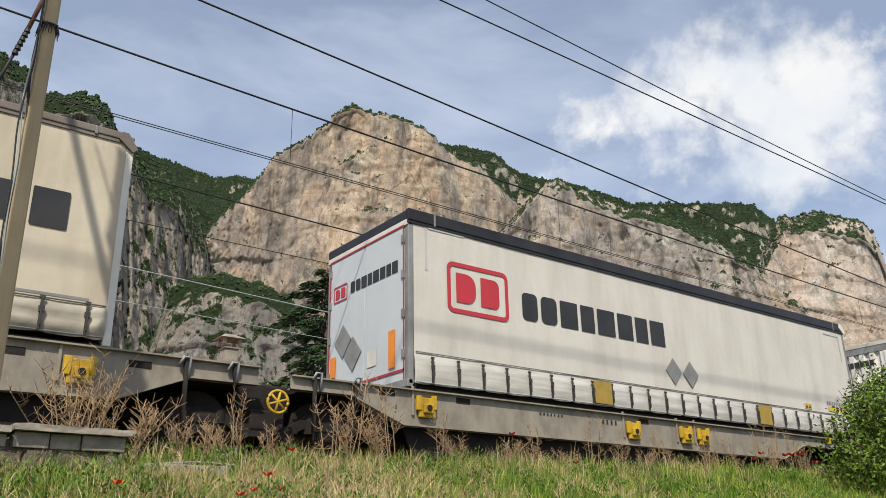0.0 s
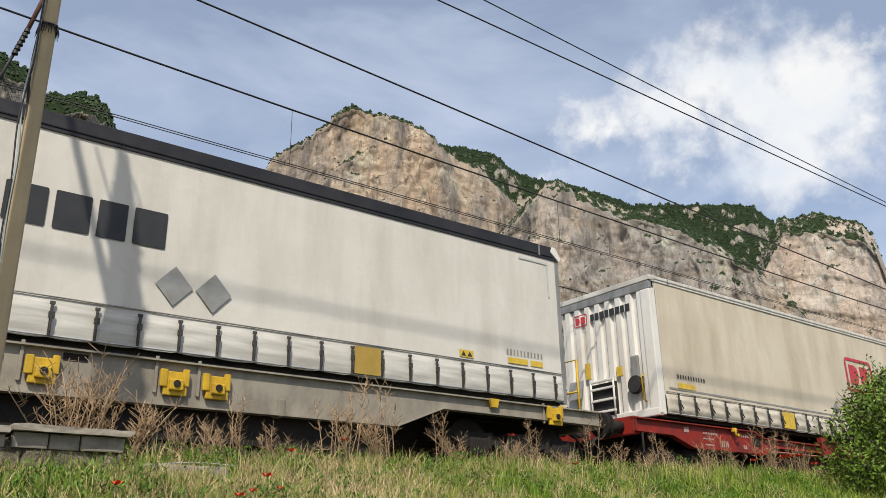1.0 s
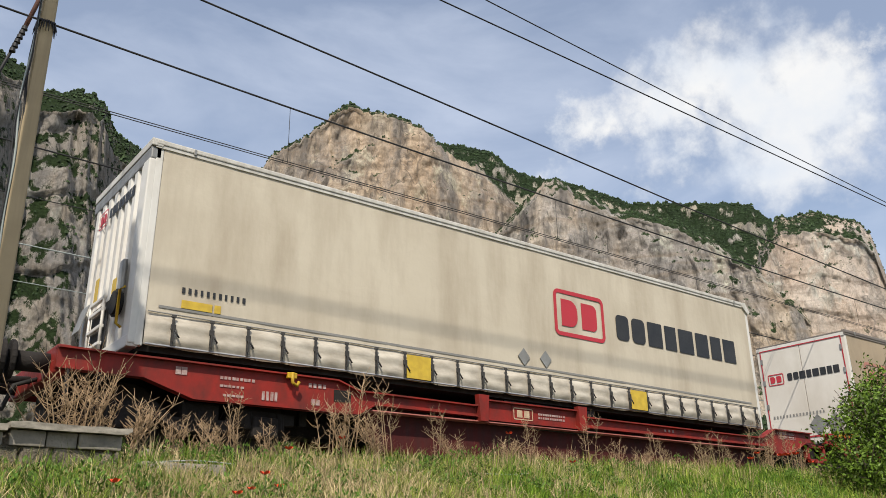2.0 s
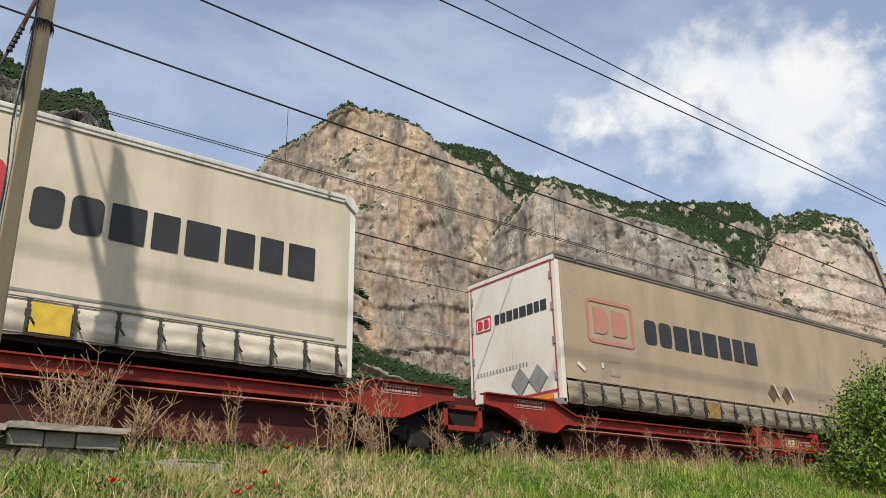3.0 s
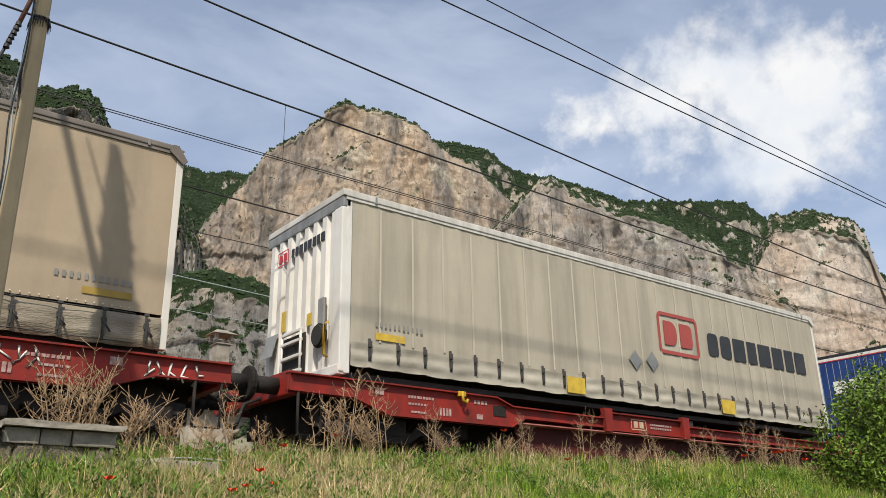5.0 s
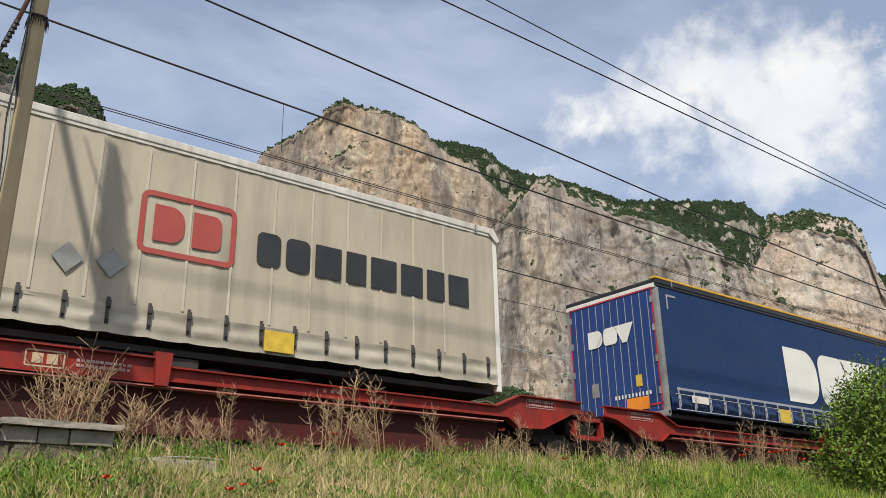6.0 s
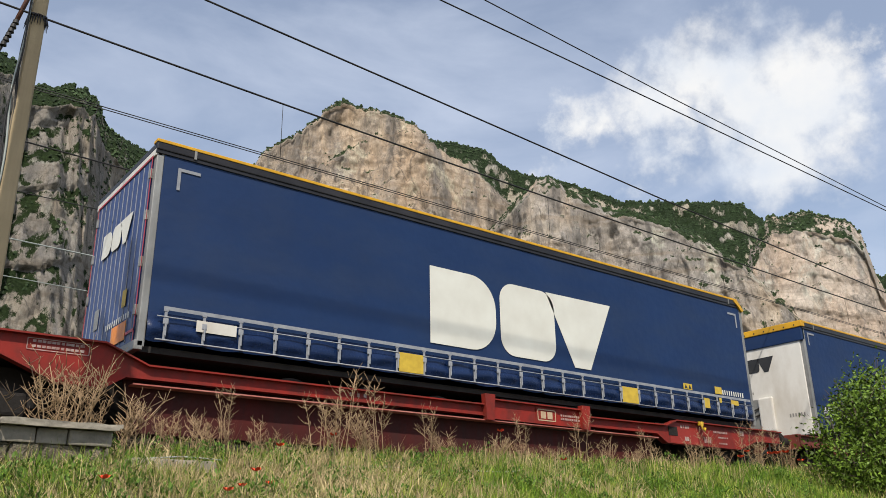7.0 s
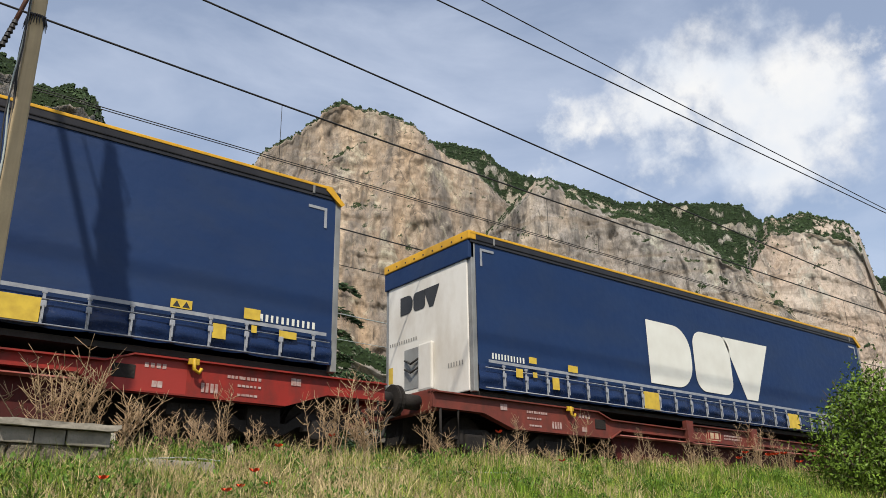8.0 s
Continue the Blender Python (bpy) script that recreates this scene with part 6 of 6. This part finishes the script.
def make_grass(name, label, material, count, h0, h1, width, lean, seed, patch, y0=5.4, y1=9.3, per=16):
    """Curved blades in tufts over the bank; patch decides where the kind grows."""
    rng = random.Random(seed)
    verts, faces = [], []
    made = tries = 0
    while made < count and tries < count:
        tries += 1
        cx, cy = bank_point(rng, 6, 70, y0, y1)
        if cx > 30:
            continue
        p = 0.5 + 0.9 * noise.noise(Vector((cx * 0.8, cy * 1.1, 1.5))) + 0.35 * noise.noise(Vector((cx * 3, cy * 3, 7)))
        if rng.random() > patch(cx, cy, p):
            continue
        tall = rng.uniform(h0, h1) * (0.6 + 0.7 * rng.random())
        spread = rng.uniform(0.03, 0.11) * (1 + cx * 0.04)
        bend = rng.uniform(0, 6.283)
        for q in range(rng.randint(per // 2, per + per // 2)):
            a = rng.uniform(0, 6.283)
            r = spread * rng.random() ** 0.6
            x, y = cx + math.cos(a) * r, cy + math.sin(a) * r
            if x < 2.46 and 7.72 < y < 8.25 or 2.60 < x < 3.47 and 7.8 < y < 8.22:
                continue
            made += 1
            z = ground_z(x, y) - 0.02
            h = tall * rng.uniform(0.5, 1.1)
            k = h * lean * rng.random()
            dx, dy = (math.cos(a) + 0.5 * math.cos(bend)) * k, (math.sin(a) + 0.5 * math.sin(bend)) * k
            w = width * rng.uniform(0.6, 1.3) * (1 + x * 0.03)
            b = rng.uniform(0, 3.1416)
            wx, wy = math.cos(b) * w, math.sin(b) * w
            n = len(verts)
            verts += [(x - wx, y - wy, z), (x + wx, y + wy, z), (x + dx * 0.35 + wx * 0.8, y + dy * 0.35 + wy * 0.8, z + h * 0.58), (x + dx * 0.35 - wx * 0.8, y + dy * 0.35 - wy * 0.8, z + h * 0.58), (x + dx, y + dy, z + h * (1 - 0.3 * lean * rng.random()))]
            faces += [(n, n + 1, n + 2, n + 3), (n + 3, n + 2, n + 4)]
    me = bpy.data.meshes.new(name)
    me.from_pydata(verts, [], faces)
    me.materials.append(material)
    tagged(new(name, me), label, "grass", kind="stuff")


def clamp01(v):
    return max(0.0, min(1.0, v))


make_grass("green_grass", "lush green grass on the bank", M["grass_green"], 95000, 0.10, 0.26, 0.004, 0.6, 1, lambda x, y, p: clamp01(0.25 + 0.7 * p + 0.02 * x) * (0.6 if 2.5 < x < 7.0 and y > 6.5 else 1.0))
make_grass("pale_grass", "yellow-green seeding grass on the bank", M["grass_pale"], 40000, 0.14, 0.34, 0.003, 0.7, 2, lambda x, y, p: clamp01(0.9 - 0.5 * p))
make_grass("dry_grass", "tan dry grass on the bank", M["grass_dry"], 48000, 0.14, 0.36, 0.0028, 0.9, 3, lambda x, y, p: clamp01(1.2 - 1.1 * p) * (1.0 if 2.0 < x < 5.0 else 0.45 if x < 8.0 else 0.16))


make_grass("tall_grass", "tall thin seeding grass along the crest", M["grass_dry"], 2600, 0.22, 0.45, 0.0024, 0.35, 9, lambda x, y, p: clamp01(0.5 + 0.4 * p) * (0.05 if x < 7.0 else 1.0), y0=7.9, y1=9.1, per=5)


def make_weeds():
    rng = random.Random(21)
    leaves = []
    for k in range(1500):
        x, y = bank_point(rng, 7, 68, 5.6, 8.9)
        if x < 2.4 and 7.6 < y < 8.3:
            continue
        if rng.random() > (0.9 if x < 2.6 or noise.noise(Vector((x * 0.9, y, 3))) > 0.05 else 0.2):
            continue
        z = ground_z(x, y)
        hh = rng.uniform(0.08, 0.30)
        for q in range(rng.randint(26, 60)):
            d = rand_dir(rng)
            p = Vector((x, y, z)) + Vector((d.x * 0.12, d.y * 0.12, abs(d.z) * hh))
            a = (d + Vector((0, 0, 0.3))).normalized()
            leaves.append((p, a, a.cross(rand_dir(rng)).normalized(), rng.uniform(0.014, 0.030), rng.uniform(0.006, 0.013)))
    tagged(leaf_cloud("low_weeds", M["weed_leaf"], leaves), "low broad-leaved weeds among the grass", "weeds", kind="stuff")


make_weeds()


def weed_plant(seed, height, stems, spread):
    """A dead branching weed: bare stalks, side twigs and seed heads."""
    rng = random.Random(seed)
    bm = bmesh.new()
    for s in range(stems):
        a = rng.uniform(0, 6.283)
        lean = rng.uniform(0.05, spread)
        h = height * rng.uniform(0.6, 1.05)
        d = Vector((math.cos(a), math.sin(a) * 0.6, 0))
        base = d * rng.uniform(0.0, 0.10)
        pts = [base + d * lean * h * (u ** 1.3) + Vector((rng.uniform(-0.012, 0.012), rng.uniform(-0.012, 0.012), h * u)) for u in (0, 0.25, 0.5, 0.75, 1.0)]
        add_tube(bm, pts, 0.0058, 4, 0.0024)
        for k in range(rng.randint(8, 13)):
            u = rng.uniform(0.25, 0.98)
            i = min(3, int(u * 4))
            p = pts[i].lerp(pts[i + 1], u * 4 - i)
            b = rng.uniform(0, 6.283)
            l = h * rng.uniform(0.14, 0.38) * (1.15 - 0.6 * u)
            e = p + Vector((math.cos(b) * l * 0.75, math.sin(b) * l * 0.5, l * rng.uniform(0.15, 0.9)))
            m = p.lerp(e, 0.5) + Vector((0, 0, -0.10 * l))
            add_tube(bm, [p, m, e], 0.0036, 3, 0.0018)
            for q in range(rng.randint(1, 3)):
                o = m.lerp(e, rng.random())
                g = Vector((rng.uniform(-1, 1), rng.uniform(-1, 1), rng.uniform(0.2, 1.2))) * 0.075
                add_tube(bm, [o, o + g], 0.0024, 3, 0.0012)
    return as_mesh("dry_weed", bm, M["straw"])


def make_dry_weeds():
    meshes = [weed_plant(31, 0.62, 7, 0.75), weed_plant(32, 0.55, 5, 0.45), weed_plant(33, 0.72, 3, 0.25), weed_plant(34, 0.42, 7, 0.9)]
    rng = random.Random(14)
    stretches = [(2.02, 2.75, 4, (0, 0, 1, 3, 2), 1.25), (3.05, 4.3, 5, (0, 1, 3, 2, 1), 0.86), (4.75, 6.1, 5, (2, 1, 2, 3), 1.08), (6.3, 7.2, 2, (2, 3), 0.85), (7.4, 11.8, 9, (3, 2, 1), 0.72), (12.0, 15.4, 8, (1, 2), 0.80)]
    for x0, x1, n, kinds, size in stretches:
        for i in range(n):
            x = x0 + (x1 - x0) * (i + rng.uniform(0.1, 0.9)) / n
            y = rng.uniform(8.5, 8.85)
            s = size * rng.uniform(0.85, 1.15)
            ob = tagged(new("dry_weed", meshes[kinds[i % len(kinds)]]), "dead tan branching weed stalks at the crest of the bank", "weed", group="dry weeds along the crest")
            ob.location = (x, y, ground_z(x, y) - 0.02)
            ob.rotation_euler = (0, 0, rng.uniform(0, 6.28))
            ob.scale = (s * 1.25, s * 1.25, s * 1.35 * rng.uniform(0.9, 1.15))


make_dry_weeds()


def make_poppy(x, y, h, size, seed):
    rng = random.Random(seed)
    t = thing("poppy", "red poppy on a thin green stem in the grass", "flower", (x, y, ground_z(x, y)), group="poppies on the bank")
    lean = rng.uniform(-0.05, 0.05)
    part("stem", tube([(0, 0, -0.02), (lean * 0.4, 0, h * 0.6), (lean, 0, h)], 0.0035, 4), M["stem"], t)
    for k in range(4):
        bm = bmesh.new()
        a = k * math.pi / 2 + rng.uniform(-0.2, 0.2)
        d, s = Vector((math.cos(a), math.sin(a), 0)), Vector((-math.sin(a), math.cos(a), 0))
        c = Vector((lean, 0, h))
        q = [c, c + d * size * 0.6 + s * size * 0.55 + Vector((0, 0, size * 0.3)), c + d * size * 1.0 + s * size * 0.3 + Vector((0, 0, size * 0.75)), c + d * size * 1.0 - s * size * 0.3 + Vector((0, 0, size * 0.7)), c + d * size * 0.6 - s * size * 0.55 + Vector((0, 0, size * 0.3))]
        bm.faces.new([bm.verts.new(p) for p in q])
        part("petal", bm, M["poppy"], t)
    part("heart", disc(lean, 0, h + 0.012, 0.010, 0.02, "Z", 8), M["poppy_heart"], t)


for i, (x, y, h, s) in enumerate([(1.88, 6.4, 0.10, 0.030), (3.14, 6.4, 0.20, 0.030), (3.19, 6.4, 0.10, 0.028), (2.90, 6.4, 0.06, 0.030), (3.04, 6.45, 0.08, 0.026), (5.0, 8.4, 0.22, 0.03), (7.65, 8.5, 0.30, 0.034), (8.05, 7.7, 0.15, 0.03), (14.0, 8.2, 0.25, 0.045), (13.6, 8.1, 0.25, 0.045), (14.2, 7.9, 0.18, 0.045), (13.2, 8.3, 0.22, 0.04), (13.9, 8.0, 0.30, 0.045), (12.7, 8.1, 0.2, 0.04), (4.02, 7.7, 0.2, 0.03)]):
    make_poppy(x, y, h + 0.15, s * 1.45, i)

tagged(mesh_ob("ground_cable", tube([(2.7 + 0.25 * k, 8.28 - 0.02 * k, ground_z(2.7 + 0.25 * k, 8.28 - 0.02 * k) + 0.09 + 0.015 * math.sin(k * 0.7)) for k in range(20)], 0.007, 6), M["cable_pale"]), "pale cable lying in the grass along the bank", "cable")


# ---- the whole train rolls by ----
TRAVEL = [(0.0, 7.25), (0.5, 2.18), (1.0, -2.95), (1.5, -7.98), (3.0, -23.57), (3.5, -28.67), (4.0, -33.87), (4.5, -39.05), (6.0, -54.76), (6.5, -59.98), (7.0, -65.26), (7.5, -70.60), (8.0, -75.97)]


def motions():
    for ob, off, y, z, tip in ROLLING:
        walk(ob, [(t, pose(s + off, y, z, 0, tip, 0)) for t, s in TRAVEL])
    ts, ss = [t for t, s in TRAVEL], [s for t, s in TRAVEL]
    spin = [(k / FPS, math.degrees(-(float(np.interp(k / FPS, ts, ss)) - ss[0]) / 0.46)) for k in range(241)]
    for ob, x, y, z in SPINS:
        walk(ob, [(t, pose(x, y, z, 0, -a, 0)) for t, a in spin])


motions()
